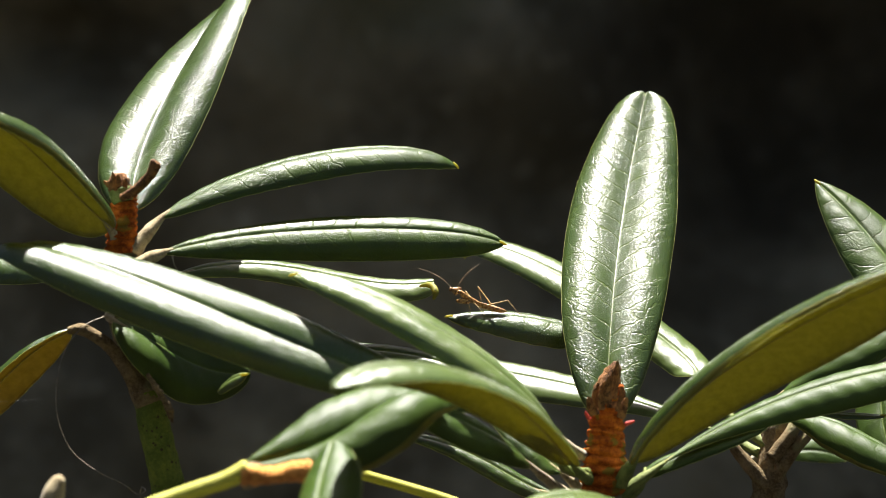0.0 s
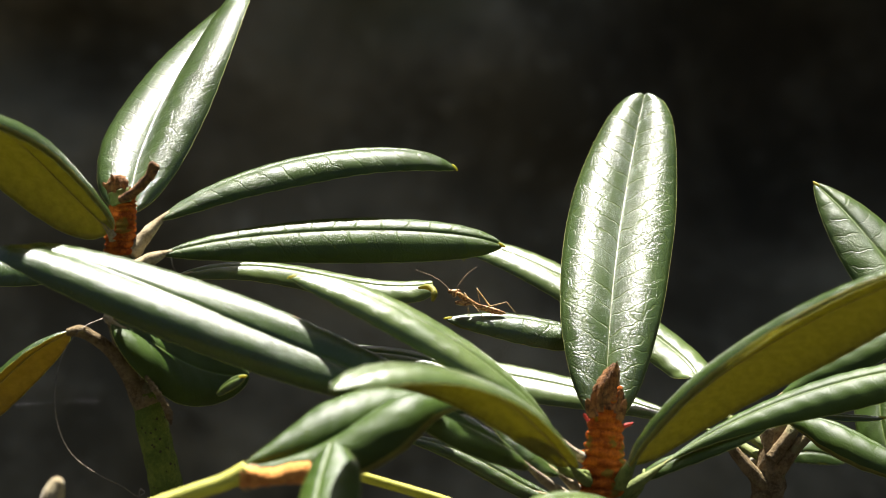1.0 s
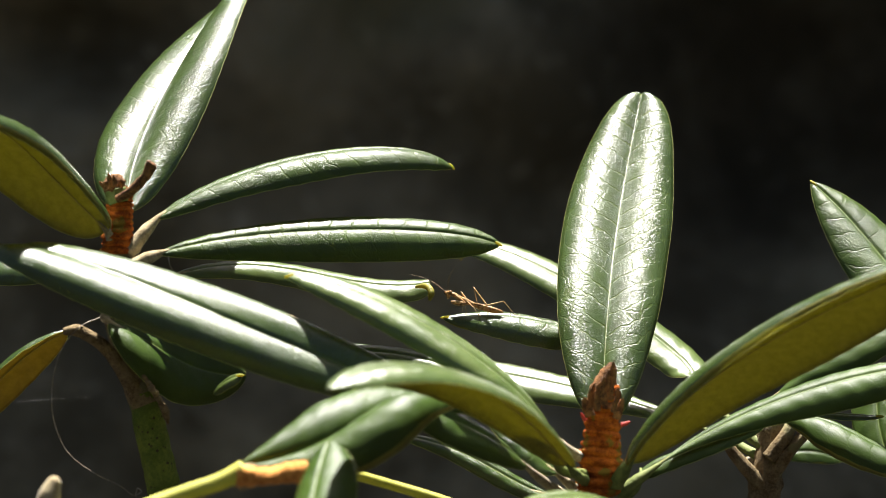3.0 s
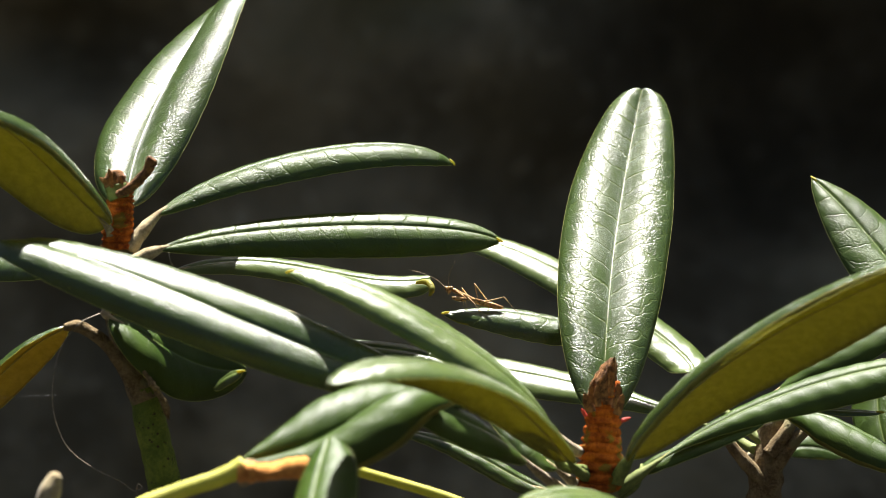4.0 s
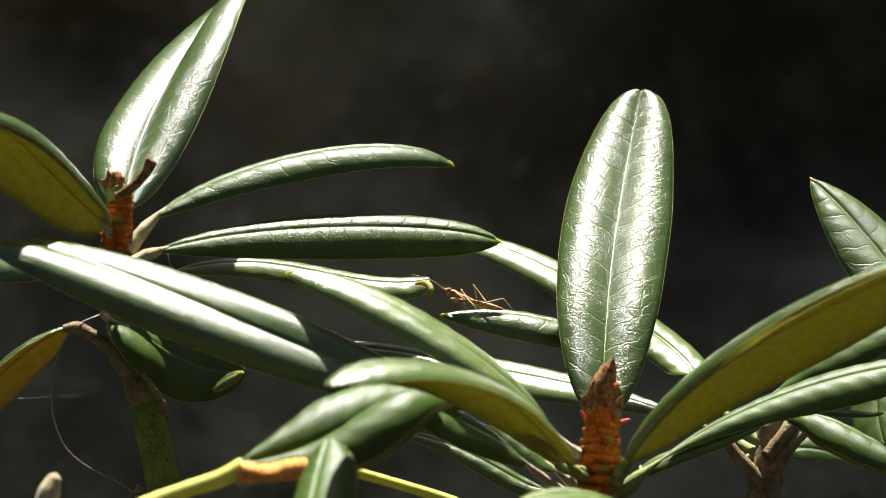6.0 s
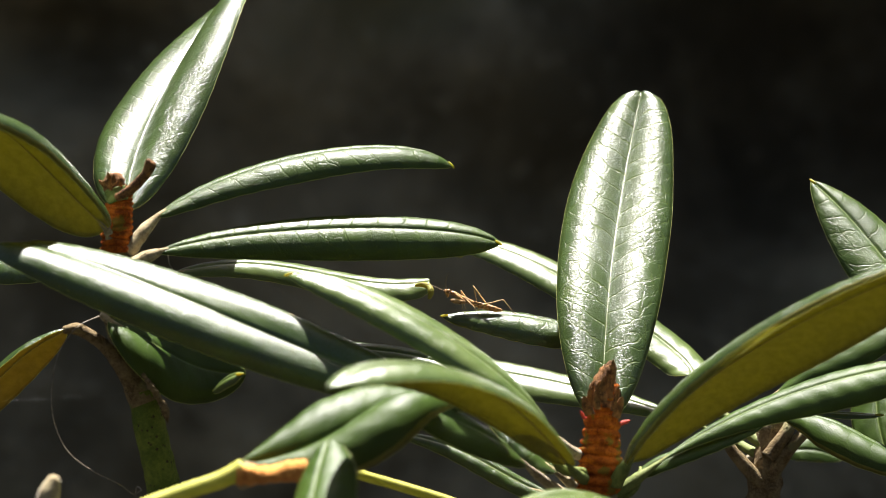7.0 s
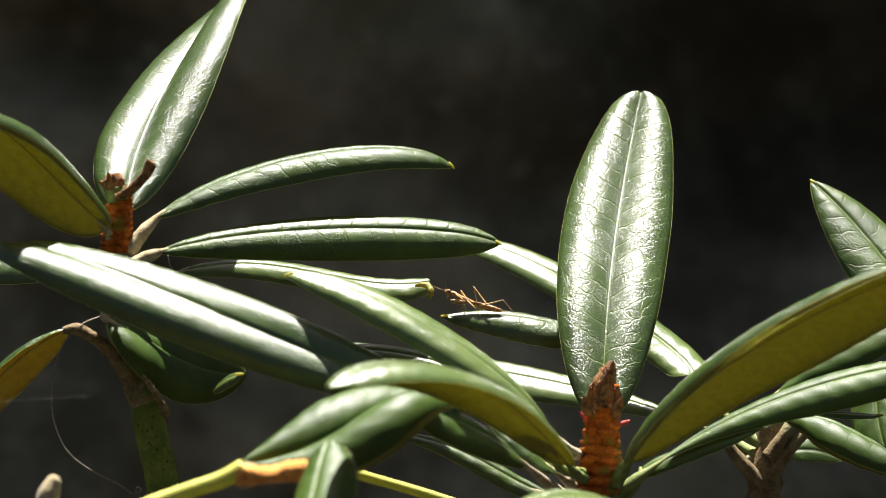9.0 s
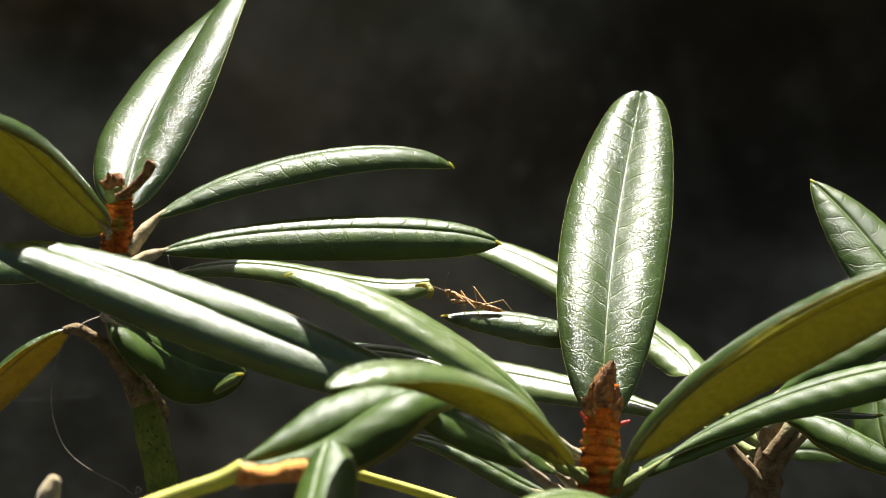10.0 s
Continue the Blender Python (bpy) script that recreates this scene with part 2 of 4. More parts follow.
# ---- building helpers ----
def part(name, bm, material, parent, label="", at=None, smooth=True):
    """Links a bmesh given in world space as one mesh object under parent; at: its origin."""
    me = bpy.data.meshes.new(name)
    origin = Vector(at if at is not None else ORIGIN[parent.name])
    bmesh.ops.translate(bm, verts=bm.verts, vec=-origin)
    bm.to_mesh(me)
    bm.free()
    for m in material if isinstance(material, (list, tuple)) else (material,):
        me.materials.append(m)
    if smooth:
        me.polygons.foreach_set("use_smooth", [True] * len(me.polygons))
    ob = new(name, me)
    ob.parent = parent
    ob.location = origin - Vector(ORIGIN[parent.name])
    ORIGIN[ob.name] = tuple(origin)
    if label:
        tagged(ob, label)
    return ob


ORIGIN = {}


def thing(name, at, label, category, group=""):
    """An Empty at the thing's base, for its parts."""
    ob = new(name)
    ob.location = at
    ob.empty_display_size = 0.02
    ORIGIN[ob.name] = tuple(at)
    return tagged(ob, label, category, group)


def bezier(p0, p1, p2, p3, t):
    s = 1 - t
    return p0 * s**3 + p1 * 3 * s * s * t + p2 * 3 * s * t * t + p3 * t**3


def bezier_dir(p0, p1, p2, p3, t):
    s = 1 - t
    return ((p1 - p0) * s * s + (p2 - p1) * 2 * s * t + (p3 - p2) * t * t).normalized()


def tube(bm, pts, radii, seg=10, squash=1.0, lumps=0.0, freq=400.0):
    """A closed tube through pts with the given radii, its ends rounded off."""
    pts = [Vector(p) for p in pts]
    side = None
    rings = []
    for i, p in enumerate(pts):
        d = (pts[min(i + 1, len(pts) - 1)] - pts[max(i - 1, 0)]).normalized()
        if side is None:
            side = d.orthogonal().normalized()
        side = (side - d * side.dot(d)).normalized()
        up = d.cross(side)
        ring = []
        for j in range(seg):
            a = 2 * math.pi * j / seg
            o = side * math.cos(a) + up * math.sin(a) * squash
            r = radii[i]
            if lumps:
                r *= 1 + lumps * noise.noise((p + o * r) * freq)
            ring.append(bm.verts.new(p + o * r))
        rings.append(ring)
    for a, b in zip(rings, rings[1:]):
        for j in range(seg):
            bm.faces.new((a[j], a[(j + 1) % seg], b[(j + 1) % seg], b[j]))
    bm.faces.new(list(reversed(rings[0])))
    bm.faces.new(rings[-1])
    return bm


def smooth_line(pts, n):
    """n points on a smooth curve through pts, spaced by their distances."""
    pts = [Vector(p) for p in pts]
    at = [0.0]
    for a, b in zip(pts, pts[1:]):
        at.append(at[-1] + max((b - a).length, 1e-6))
    slope = []
    for i in range(len(pts)):
        if 0 < i < len(pts) - 1:
            h0, h1 = at[i] - at[i - 1], at[i + 1] - at[i]
            slope.append(((pts[i] - pts[i - 1]) / h0 * h1 + (pts[i + 1] - pts[i]) / h1 * h0) / (h0 + h1))
        else:
            k = min(i, len(pts) - 2)
            slope.append((pts[k + 1] - pts[k]) / (at[k + 1] - at[k]))
    out = []
    for i in range(n):
        f = i / (n - 1) * (len(pts) - 1)
        k = min(int(f), len(pts) - 2)
        u, h = f - k, at[k + 1] - at[k]
        out.append(pts[k] * (2 * u**3 - 3 * u * u + 1) + slope[k] * h * (u**3 - 2 * u * u + u) + pts[k + 1] * (3 * u * u - 2 * u**3) + slope[k + 1] * h * (u**3 - u * u))
    return out


def smooth_values(vals, n):
    return [float(v) for v in np.interp(np.linspace(0, len(vals) - 1, n), range(len(vals)), vals)]


# ---- the ground with the shaded bank behind the shrub ----
def build_ground():
    def spread(a, b, n, far):
        core = np.linspace(a, b, n)
        reach = np.geomspace(0.15, far, 16)
        return np.concatenate([(a - reach)[::-1], core, b + reach])

    # profile of the ground: level, then an undercut bank, then rising woodland floor
    # The unseen upper lip is added to keep the sun off the bank's face.
    line = [(-400, -2), (-60, -0.5), (-10, 0), (-2, 0), (0, 0), (1.5, 0), (2.3, 0.02), (2.62, 0.12), (2.78, 0.4), (2.80, 0.8), (2.76, 1.2), (2.70, 1.6),
            (2.62, 1.95), (2.52, 2.16), (2.60, 2.30), (3.0, 2.42), (4.5, 2.6), (10, 3.2), (40, 6), (150, 14), (450, 20)]
    pts = []
    for (y0, z0), (y1, z1) in zip(line, line[1:]):
        steps = 10 if 2.2 < y0 < 3 else 4
        pts += [(y0 + (y1 - y0) * i / steps, z0 + (z1 - z0) * i / steps) for i in range(steps)]
    pts.append(line[-1])
    xs = spread(-1.3, 1.3, 100, 300)
    verts = []
    for y, z in pts:
        for x in xs:
            near = max(0.0, 1 - max(abs(x) - 1.5, 0) / 3) * max(0.0, 1 - max(abs(y - 2.7) - 0.5, 0) / 2)
            k = Vector((x, y, z))
            lump = 0.13 * noise.noise(k * 2.3) + 0.06 * noise.noise(k * 6.5) + 0.03 * noise.noise(k * 14)
            hollow = 0.50 * math.exp(-((x - 0.46) / 0.28)**2 - ((z - 1.02) / 0.28)**2) + 0.2 * math.exp(-((x + 0.45) / 0.12)**2 - ((z - 1.10) / 0.08)**2) if 2.4 < y < 2.9 else 0.0
            hollow -= 0.14 * math.exp(-((x - 0.10) / 0.16)**2 - ((z - 1.05) / 0.11)**2) if 2.4 < y < 2.9 else 0.0
            steep = 1 if 0.1 < z < 2.2 and 2.4 < y < 2.9 else 0.15
            verts.append((x, y + lump * near * steep + hollow, z + 0.3 * lump * near + 0.05 * noise.noise(Vector((x * 0.3, y * 0.3, 0)))))
    ys = pts
    w = len(xs)
    faces = [(j * w + i, j * w + i + 1, (j + 1) * w + i + 1, (j + 1) * w + i) for j in range(len(ys) - 1) for i in range(w - 1)]
    me = bpy.data.meshes.new("ground")
    me.from_pydata(verts, [], faces)
    me.polygons.foreach_set("use_smooth", [True] * len(faces))
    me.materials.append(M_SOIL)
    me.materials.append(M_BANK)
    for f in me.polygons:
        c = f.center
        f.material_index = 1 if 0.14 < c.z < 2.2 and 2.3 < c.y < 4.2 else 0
    return tagged(new("ground", me), "dark shaded earth bank with moss and stones", "ground", kind="structure")


build_ground()


# ---- the rhododendron ----
def leaf(shoot, p0, p1, p2, p3, width, n0, n1, curl=70, fold=8, p=0.55, q=0.5, attach=None, rust=False, stalk=0.0015, lean=0.0, wave=1.0, point=True, young=False, dull=False, netted=False, satin=False, broad=False, green=False, roll=1.25, label=""):
    """One leathery leaf. p0..p3: the midrib's Bezier from base to tip; width: across, rolled flat; n0, n1: which way the upper side
    faces at base and tip; curl: degrees by which the sides (or each of the two) bend down; fold: rise from the sunk midrib; p, q: fullness of base and tip;
    attach: where its stalk leaves the stem; lean: one half wider than the other; roll: how far out the sides begin to bend."""
    P = [Vector(a) for a in (p0, p1, p2, p3)]
    n0, n1 = Vector(n0), Vector(n1)
    bend = dict(zip((-1, 1), curl if isinstance(curl, tuple) else (curl, curl)))
    NU, NV = 72, 13
    peak = (p / (p + q))**p * (q / (p + q))**q
    seed = Vector((P[0].x * 91, P[0].z * 83, P[3].x * 57))
    bm = bmesh.new()
    uvl = bm.loops.layers.uv.new("UVMap")
    top, low, coords_uv = [], [], {}
    run, last = 0.0, None
    for i in range(NU + 1):
        t = 0.6 * (0.5 - 0.5 * math.cos(math.pi * i / NU)) + 0.4 * i / NU
        c = bezier(*P, t)
        run += (c - last).length if last else 0.0
        last = c
        d = bezier_dir(*P, t)
        n = n0.lerp(n1, t)
        n = (n - d * n.dot(d)).normalized()
        b = d.cross(n)
        tt = min(max(t, 0.0015), 0.9985)
        half = 0.5 * width * (tt**p * (1 - tt)**q) / peak
        rows_t, rows_l = [], []
        for sgn in (-1, 1):
            hw = half * (1 + sgn * lean)
            x, z, pts = 0.0, 0.0, [(0.0, 0.0, 0.0)]
            steps = NV
            for j in range(1, steps + 1):
                s0, s1 = ((j - 1) / steps)**1.5, (j / steps)**1.5
                s = 0.5 * (s0 + s1)
                wob = wave * 9 * noise.noise(seed + Vector((t * 5.0, sgn * 3.0, s * 1.2)))
                th = radians(fold * (1 - s) * 1.4 - bend[sgn] * s**roll + wob * s)
                x += math.cos(th) * hw * (s1 - s0)
                z += math.sin(th) * hw * (s1 - s0)
                pts.append((x, z, s1 * hw))
            for j, (x, z, a) in enumerate(pts):
                groove = 0.00045 * math.exp(-(a / 0.0006)**2) * min(1, half / 0.004)
                q_ = run / 0.0082 - a / 0.011
                pil = 0.00011 * math.cos(2 * math.pi * (q_ + 0.43 * (sgn > 0))) * min(1, a / 0.003) * min(1, half / 0.006)
                co = c + b * (x * sgn) + n * (z - groove + pil)
                thick = 0.00055 * (1 - 0.6 * (j / steps)**3) * min(1, 0.25 + half / 0.005)
                (rows_t if sgn > 0 else rows_l).append((co, co - n * thick, (run * 100, a * 100 * sgn)))
        line = [*reversed(rows_l[1:]), *rows_t]
        top.append([bm.verts.new(v[0]) for v in line])
        low.append([bm.verts.new(v[1]) for v in line])
        for va, vb, v in zip(top[-1], low[-1], line):
            coords_uv[va] = coords_uv[vb] = v[2]
    m = len(top[0])
    for i in range(NU):
        for j in range(m - 1):
            f = bm.faces.new((top[i][j], top[i + 1][j], top[i + 1][j + 1], top[i][j + 1]))
            g = bm.faces.new((low[i][j], low[i][j + 1], low[i + 1][j + 1], low[i + 1][j]))
            g.material_index = 1
        for j, flip in ((0, False), (m - 1, True)):
            vs = (top[i][j], low[i][j], low[i + 1][j], top[i + 1][j])
            f = bm.faces.new(tuple(reversed(vs)) if flip else vs)
    for row in ((top[0], low[0]), (top[-1], low[-1])):
        for j in range(m - 1):
            bm.faces.new((row[0][j], row[0][j + 1], row[1][j + 1], row[1][j]))
    for f in bm.faces:
        for lp in f.loops:
            lp[uvl].uv = coords_uv[lp.vert]
    bmesh.ops.recalc_face_normals(bm, faces=bm.faces)
    edges = [[top[i][j].co.lerp(low[i][j].co, 0.6) for i in range(NU + 1)] for j in (0, m - 1)]
    under = [low[i][NV].co.copy() for i in range(0, NU + 1, 3)]
    ob = part("leaf", bm, [M_TOP_YOUNG if young else M_TOP_DULL if dull else M_TOP_NET if netted else M_TOP_SATIN if satin else M_TOP_BROAD if broad else M_TOP, M_UNDER_RUST if rust else M_UNDER], shoot, label)
    loop = edges[0] + edges[1][::-1][1:]
    bm = tube(bmesh.new(), loop, [0.0001] * len(loop), 6)
    part("margin", bm, M_MARGIN, ob, "thin yellowish leaf margin, coloured bright like a backlit rim")
    r = [0.00035 * (1 - 0.8 * i / len(under)) for i in range(len(under))]
    part("midrib", tube(bmesh.new(), under, r, 8), M_RIB, ob, "raised pale midrib under the leaf")
    d1 = bezier_dir(*P, 1.0)
    tip = [P[3] - d1 * 0.0022, P[3] - d1 * 0.0008, P[3] + d1 * 0.0002, P[3] + d1 * 0.0008]
    if point:
        part("tip", tube(bmesh.new(), tip, [0.0003, 0.0005, 0.0004, 0.0002], 8), M_TIP, ob, "yellow-green pointed leaf tip")
    if attach is not None:
        a = Vector(attach)
        d0 = bezier_dir(*P, 0.0)
        far = (P[0] - a).length
        line = [bezier(a, a + (P[0] - a) * 0.3, P[0] - d0 * far * 0.4, P[0] + d0 * 0.005 - n0 * 0.0006, i / 14) for i in range(15)]
        rad = [stalk * (1.3 - 0.35 * i / 14 - max(0, i - 9) * 0.13) for i in range(15)]
        part("petiole", tube(bmesh.new(), line, rad, 10, lumps=0.12, freq=700), M_STALK if green else M_PETIOLE, ob, "smooth green leaf stalk" if green else "felted tan leaf stalk")
    return ob


def stem(shoot, name, pts, radii, material, label, n=40, lumps=0.12, freq=260.0):
    line, rad = smooth_line(pts, n), smooth_values(radii, n)
    return part(name, tube(bmesh.new(), line, rad, 16, lumps=lumps, freq=freq), material, shoot, label)


def ringed_stem(shoot, name, pts, r0, r1, rings, label, seedv, depth=0.20, material=None):
    """The woolly neck of a shoot, ringed by the scars and wool of old bud scales."""
    n = rings * 8
    line = smooth_line(pts, n)
    bm = bmesh.new()
    rad = []
    for i in range(n):
        ph = (i / 8.0) % 1.0
        ridge = 1 - 0.7 * depth + depth * math.sin(math.pi * ph)
        rad.append((r0 + (r1 - r0) * i / (n - 1)) * ridge)
    tube(bm, line, rad, 28, lumps=0.0)
    for v in bm.verts:
        k = v.co * 900
        j = (noise.noise(k * 0.35 + Vector((seedv, 0, 0))) * 0.00045 + noise.noise(k) * 0.00032) * min(1.0, r0 / 0.0055)**1.8
        v.co += Vector((j, j * 0.7, noise.noise(k * 0.12 + Vector((7, seedv, 0))) * 0.0016 + noise.noise(k * 0.5) * 0.0004))
    return part(name, bm, material or M_FELT, shoot, label)


def bud_scale(shoot, base, tip, width, face, material=None, label=""):
    """A dry pointed scale, cupped round its bud."""
    base, tip, face = Vector(base), Vector(tip), Vector(face)
    d = (tip - base)
    length = d.length
    d.normalize()
    face = (face - d * face.dot(d)).normalized()
    b = d.cross(face)
    bm = bmesh.new()
    rows = []
    for s in (1, -1):
        grid = []
        for i in range(9):
            t = i / 8
            w = 0.5 * width * (1 - t)**0.55 * (0.75 + 0.5 * t)
            row = []
            for j in range(5):
                u = (j / 4 - 0.5) * 2
                jag = 0.06 * length * noise.noise((base + b * u * w) * 1500 + Vector((t * 3, 0, 0)))
                row.append(bm.verts.new(base + d * (t * length + jag) + b * u * w + face * (-0.35 * u * u * w + 0.0002 * s + 0.12 * length * t * t)))
            grid.append(row)
        rows.append(grid)
    for s, grid in enumerate(rows):
        for i in range(8):
            for j in range(4):
                vs = (grid[i][j], grid[i][j + 1], grid[i + 1][j + 1], grid[i + 1][j])
                bm.faces.new(vs if s == 0 else tuple(reversed(vs)))
    for i in range(8):
        for j in (0, 4):
            bm.faces.new((rows[0][i][j], rows[0][i + 1][j], rows[1][i + 1][j], rows[1][i][j]))
    bmesh.ops.recalc_face_normals(bm, faces=bm.faces)
    return part("bud_scale", bm, material or M_SCALE, shoot, label)



branch_left = thing("rhododendron_branch", (-0.0600, 0.8600, 0.0000), "rhododendron branch with whorl of narrow glossy leaves", "shrub branch", "branches of the shrub")
stem(branch_left, "stem", [(-0.0600, 0.8600, -0.0100), (-0.0850, 0.8600, 0.4500), (-0.0914, 0.8390, 0.9341), (-0.0946, 0.8415, 0.9767), (-0.0990, 0.8417, 0.9981), (-0.1022, 0.8414, 1.0136)], [0.0080, 0.0072, 0.0065, 0.0057, 0.0055, 0.0051], M_STEM, "green stem with dark specks", 60)
stem(branch_left, "upper_stem", [(-0.1011, 0.8409, 1.0089), (-0.1045, 0.8418, 1.0175), (-0.1092, 0.8449, 1.0286), (-0.1123, 0.8483, 1.0417), (-0.1115, 0.8477, 1.0553), (-0.1104, 0.8466, 1.0631)], [0.0051, 0.0049, 0.0040, 0.0038, 0.0040, 0.0042], M_BARK, "brown flaking bark of the upper stem", 40)
stem(branch_left, "loose_bark", [(-0.0994, 0.8221, 1.0221), (-0.0966, 0.8227, 1.0178), (-0.0942, 0.8232, 1.0136), (-0.0923, 0.8238, 1.0093), (-0.0916, 0.8254, 1.0052)], [0.0006, 0.0011, 0.0010, 0.0013, 0.0004], M_BARK, "grey flaking strip of bark", 40, lumps=0.55, freq=900.0)
ringed_stem(branch_left, "bud_neck", [(-0.1107, 0.8452, 1.0594), (-0.1101, 0.8462, 1.0689), (-0.1093, 0.8470, 1.0766), (-0.1090, 0.8475, 1.0813)], 0.0055, 0.0038, 11, "rust-coloured woolly ringed shoot neck", 3.0, 0.16)
stem(branch_left, "bud", [(-0.1100, 0.8462, 1.0785), (-0.1111, 0.8466, 1.0823), (-0.1123, 0.8468, 1.0850), (-0.1130, 0.8470, 1.0861)], [0.0032, 0.0038, 0.0036, 0.0015], M_SCALE, "dry brown terminal bud", 16, lumps=0.3, freq=700.0)
stem(branch_left, "node", [(-0.1094, 0.8452, 1.0770), (-0.1100, 0.8456, 1.0790), (-0.1108, 0.8460, 1.0816)], [0.0036, 0.0040, 0.0037], M_STALK, "green node below the dry bud", 12, lumps=0.15, freq=500.0)
bud_scale(branch_left, (-0.1110, 0.8424, 1.0808), (-0.1126, 0.8411, 1.0879), 0.0030, (0.00, -0.96, 0.40))
bud_scale(branch_left, (-0.1122, 0.8445, 1.0815), (-0.1162, 0.8448, 1.0844), 0.0027, (0.00, -0.96, 0.40))
bud_scale(branch_left, (-0.1092, 0.8435, 1.0816), (-0.1081, 0.8429, 1.0855), 0.0027, (0.00, -0.96, 0.40))
bud_scale(branch_left, (-0.1098, 0.8396, 1.0829), (-0.1105, 0.8390, 1.0871), 0.0023, (0.00, -0.96, 0.40))
stem(branch_left, "old_flower_stalk", [(-0.1092, 0.8402, 1.0790), (-0.1050, 0.8374, 1.0815), (-0.1005, 0.8348, 1.0855), (-0.0981, 0.8342, 1.0886), (-0.0970, 0.8344, 1.0912), (-0.0966, 0.8345, 1.0918)], [0.0014, 0.0016, 0.0016, 0.0017, 0.0021, 0.0014], M_SCALE, "dry brown old flower stalk", 30, lumps=0.25, freq=800.0)
leaf(branch_left, (-0.1074, 0.8497, 1.0737), (-0.1117, 0.8804, 1.0979), (-0.0903, 0.9181, 1.1318), (-0.0784, 0.9559, 1.1473), 0.0501, (-0.04, -0.60, 0.78), (-0.82, -0.23, 0.50), curl=(71, 68), fold=24, p=0.562, q=0.435, roll=1.9, attach=(-0.1115, 0.8549, 1.0662))
leaf(branch_left, (-0.1127, 0.8412, 1.0688), (-0.1419, 0.8342, 1.0981), (-0.1424, 0.8203, 1.1103), (-0.1641, 0.7952, 1.1107), 0.0408, (0.30, 0.79, 0.52), (0.34, 0.77, 0.51), curl=(115, 55), fold=2, wave=0.3, point=False, p=0.339, q=0.392, attach=(-0.1123, 0.8444, 1.0618), roll=2.2)
leaf(branch_left, (-0.0977, 0.8494, 1.0714), (-0.0754, 0.8646, 1.0913), (-0.0096, 0.8738, 1.1025), (0.0034, 0.8762, 1.0868), 0.0281, (-0.10, -0.16, 0.97), (0.10, -0.09, 0.97), curl=(80, 80), fold=4, p=0.683, q=0.633, stalk=0.0021, satin=True, attach=(-0.1065, 0.8442, 1.0599))
leaf(branch_left, (-0.0969, 0.8402, 1.0604), (-0.0688, 0.8483, 1.0700), (0.0073, 0.8544, 1.0704), (0.0197, 0.8575, 1.0616), 0.0258, (-0.01, -0.59, 0.80), (0.01, -0.68, 0.72), curl=(84, 86), fold=6, p=0.86, q=0.766, stalk=0.002, satin=True, attach=(-0.1043, 0.8398, 1.0562))
leaf(branch_left, (-0.0939, 0.8783, 1.0493), (-0.0598, 0.8894, 1.0591), (-0.0345, 0.8933, 1.0391), (-0.0049, 0.8939, 1.0445), 0.0166, (0.01, -0.47, 0.88), (0.11, -0.49, 0.87), curl=(59, 60), fold=1, p=0.396, q=0.2, young=True, attach=(-0.1072, 0.8473, 1.0515), point=False)
leaf(branch_left, (-0.0540, 0.9016, 1.0225), (-0.0600, 0.8959, 1.0164), (-0.0168, 0.8869, 1.0264), (0.0056, 0.8786, 1.0142), 0.0117, (0.01, -0.59, 0.79), (0.01, -0.59, 0.79), curl=(61, 60), fold=4, p=0.515, q=0.379, dull=False, attach=(-0.1111, 0.8449, 1.0286), point=True, satin=False, broad=True)
leaf(branch_left, (-0.1113, 0.8289, 1.0388), (-0.0934, 0.8283, 1.0332), (-0.0896, 0.8390, 1.0195), (-0.0673, 0.8488, 1.0179), 0.0339, (-0.07, -0.20, 0.97), (0.00, -0.84, 0.52), curl=(23, 84), fold=6, p=0.548, q=0.572, point=False, attach=(-0.1117, 0.8462, 1.0410), dull=True, roll=1.6)
leaf(branch_left, (-0.1272, 0.8395, 1.0346), (-0.1445, 0.8468, 1.0273), (-0.1509, 0.8497, 1.0166), (-0.1772, 0.8490, 0.9912), 0.0201, (-0.40, 0.78, 0.47), (-0.40, 0.79, 0.47), curl=(95, 30), fold=2, point=False, p=0.54, q=0.476, rust=True, label="drooping leaf with rust-yellow felted underside")
stem(branch_left, "petiole", [(-0.1029, 0.8391, 1.0111), (-0.1071, 0.8380, 1.0200), (-0.1129, 0.8369, 1.0282), (-0.1183, 0.8353, 1.0330), (-0.1230, 0.8356, 1.0351), (-0.1273, 0.8345, 1.0349)], [0.0030, 0.0029, 0.0023, 0.0021, 0.0021, 0.0013], M_BARK, "bowed scaly leaf stalk", 30)
leaf(branch_left, (-0.1262, 0.8795, 1.0518), (-0.1417, 0.8898, 1.0536), (-0.1587, 0.8949, 1.0541), (-0.2148, 0.9094, 1.0484), 0.0228, (0.00, -0.51, 0.86), (0.00, -0.51, 0.86), curl=70, fold=6, attach=(-0.1122, 0.8511, 1.0491))
branch_right = thing("rhododendron_branch", (0.0600, 0.8500, 0.0000), "rhododendron branch with rust-felted bud and long leaves", "shrub branch", "branches of the shrub")
stem(branch_right, "stem", [(0.0600, 0.8500, -0.0100), (0.0550, 0.8500, 0.4500), (0.0501, 0.8185, 0.9298), (0.0517, 0.8244, 0.9668), (0.0529, 0.8273, 0.9854)], [0.0095, 0.0087, 0.0080, 0.0076, 0.0068], M_BARK, "brown stem of the branch", 50)
ringed_stem(branch_right, "bud_neck", [(0.0521, 0.8259, 0.9818), (0.0525, 0.8273, 0.9949), (0.0534, 0.8287, 1.0080), (0.0543, 0.8297, 1.0172)], 0.0082, 0.0044, 13, "rust-coloured woolly ringed shoot neck", 9.0, 0.17)
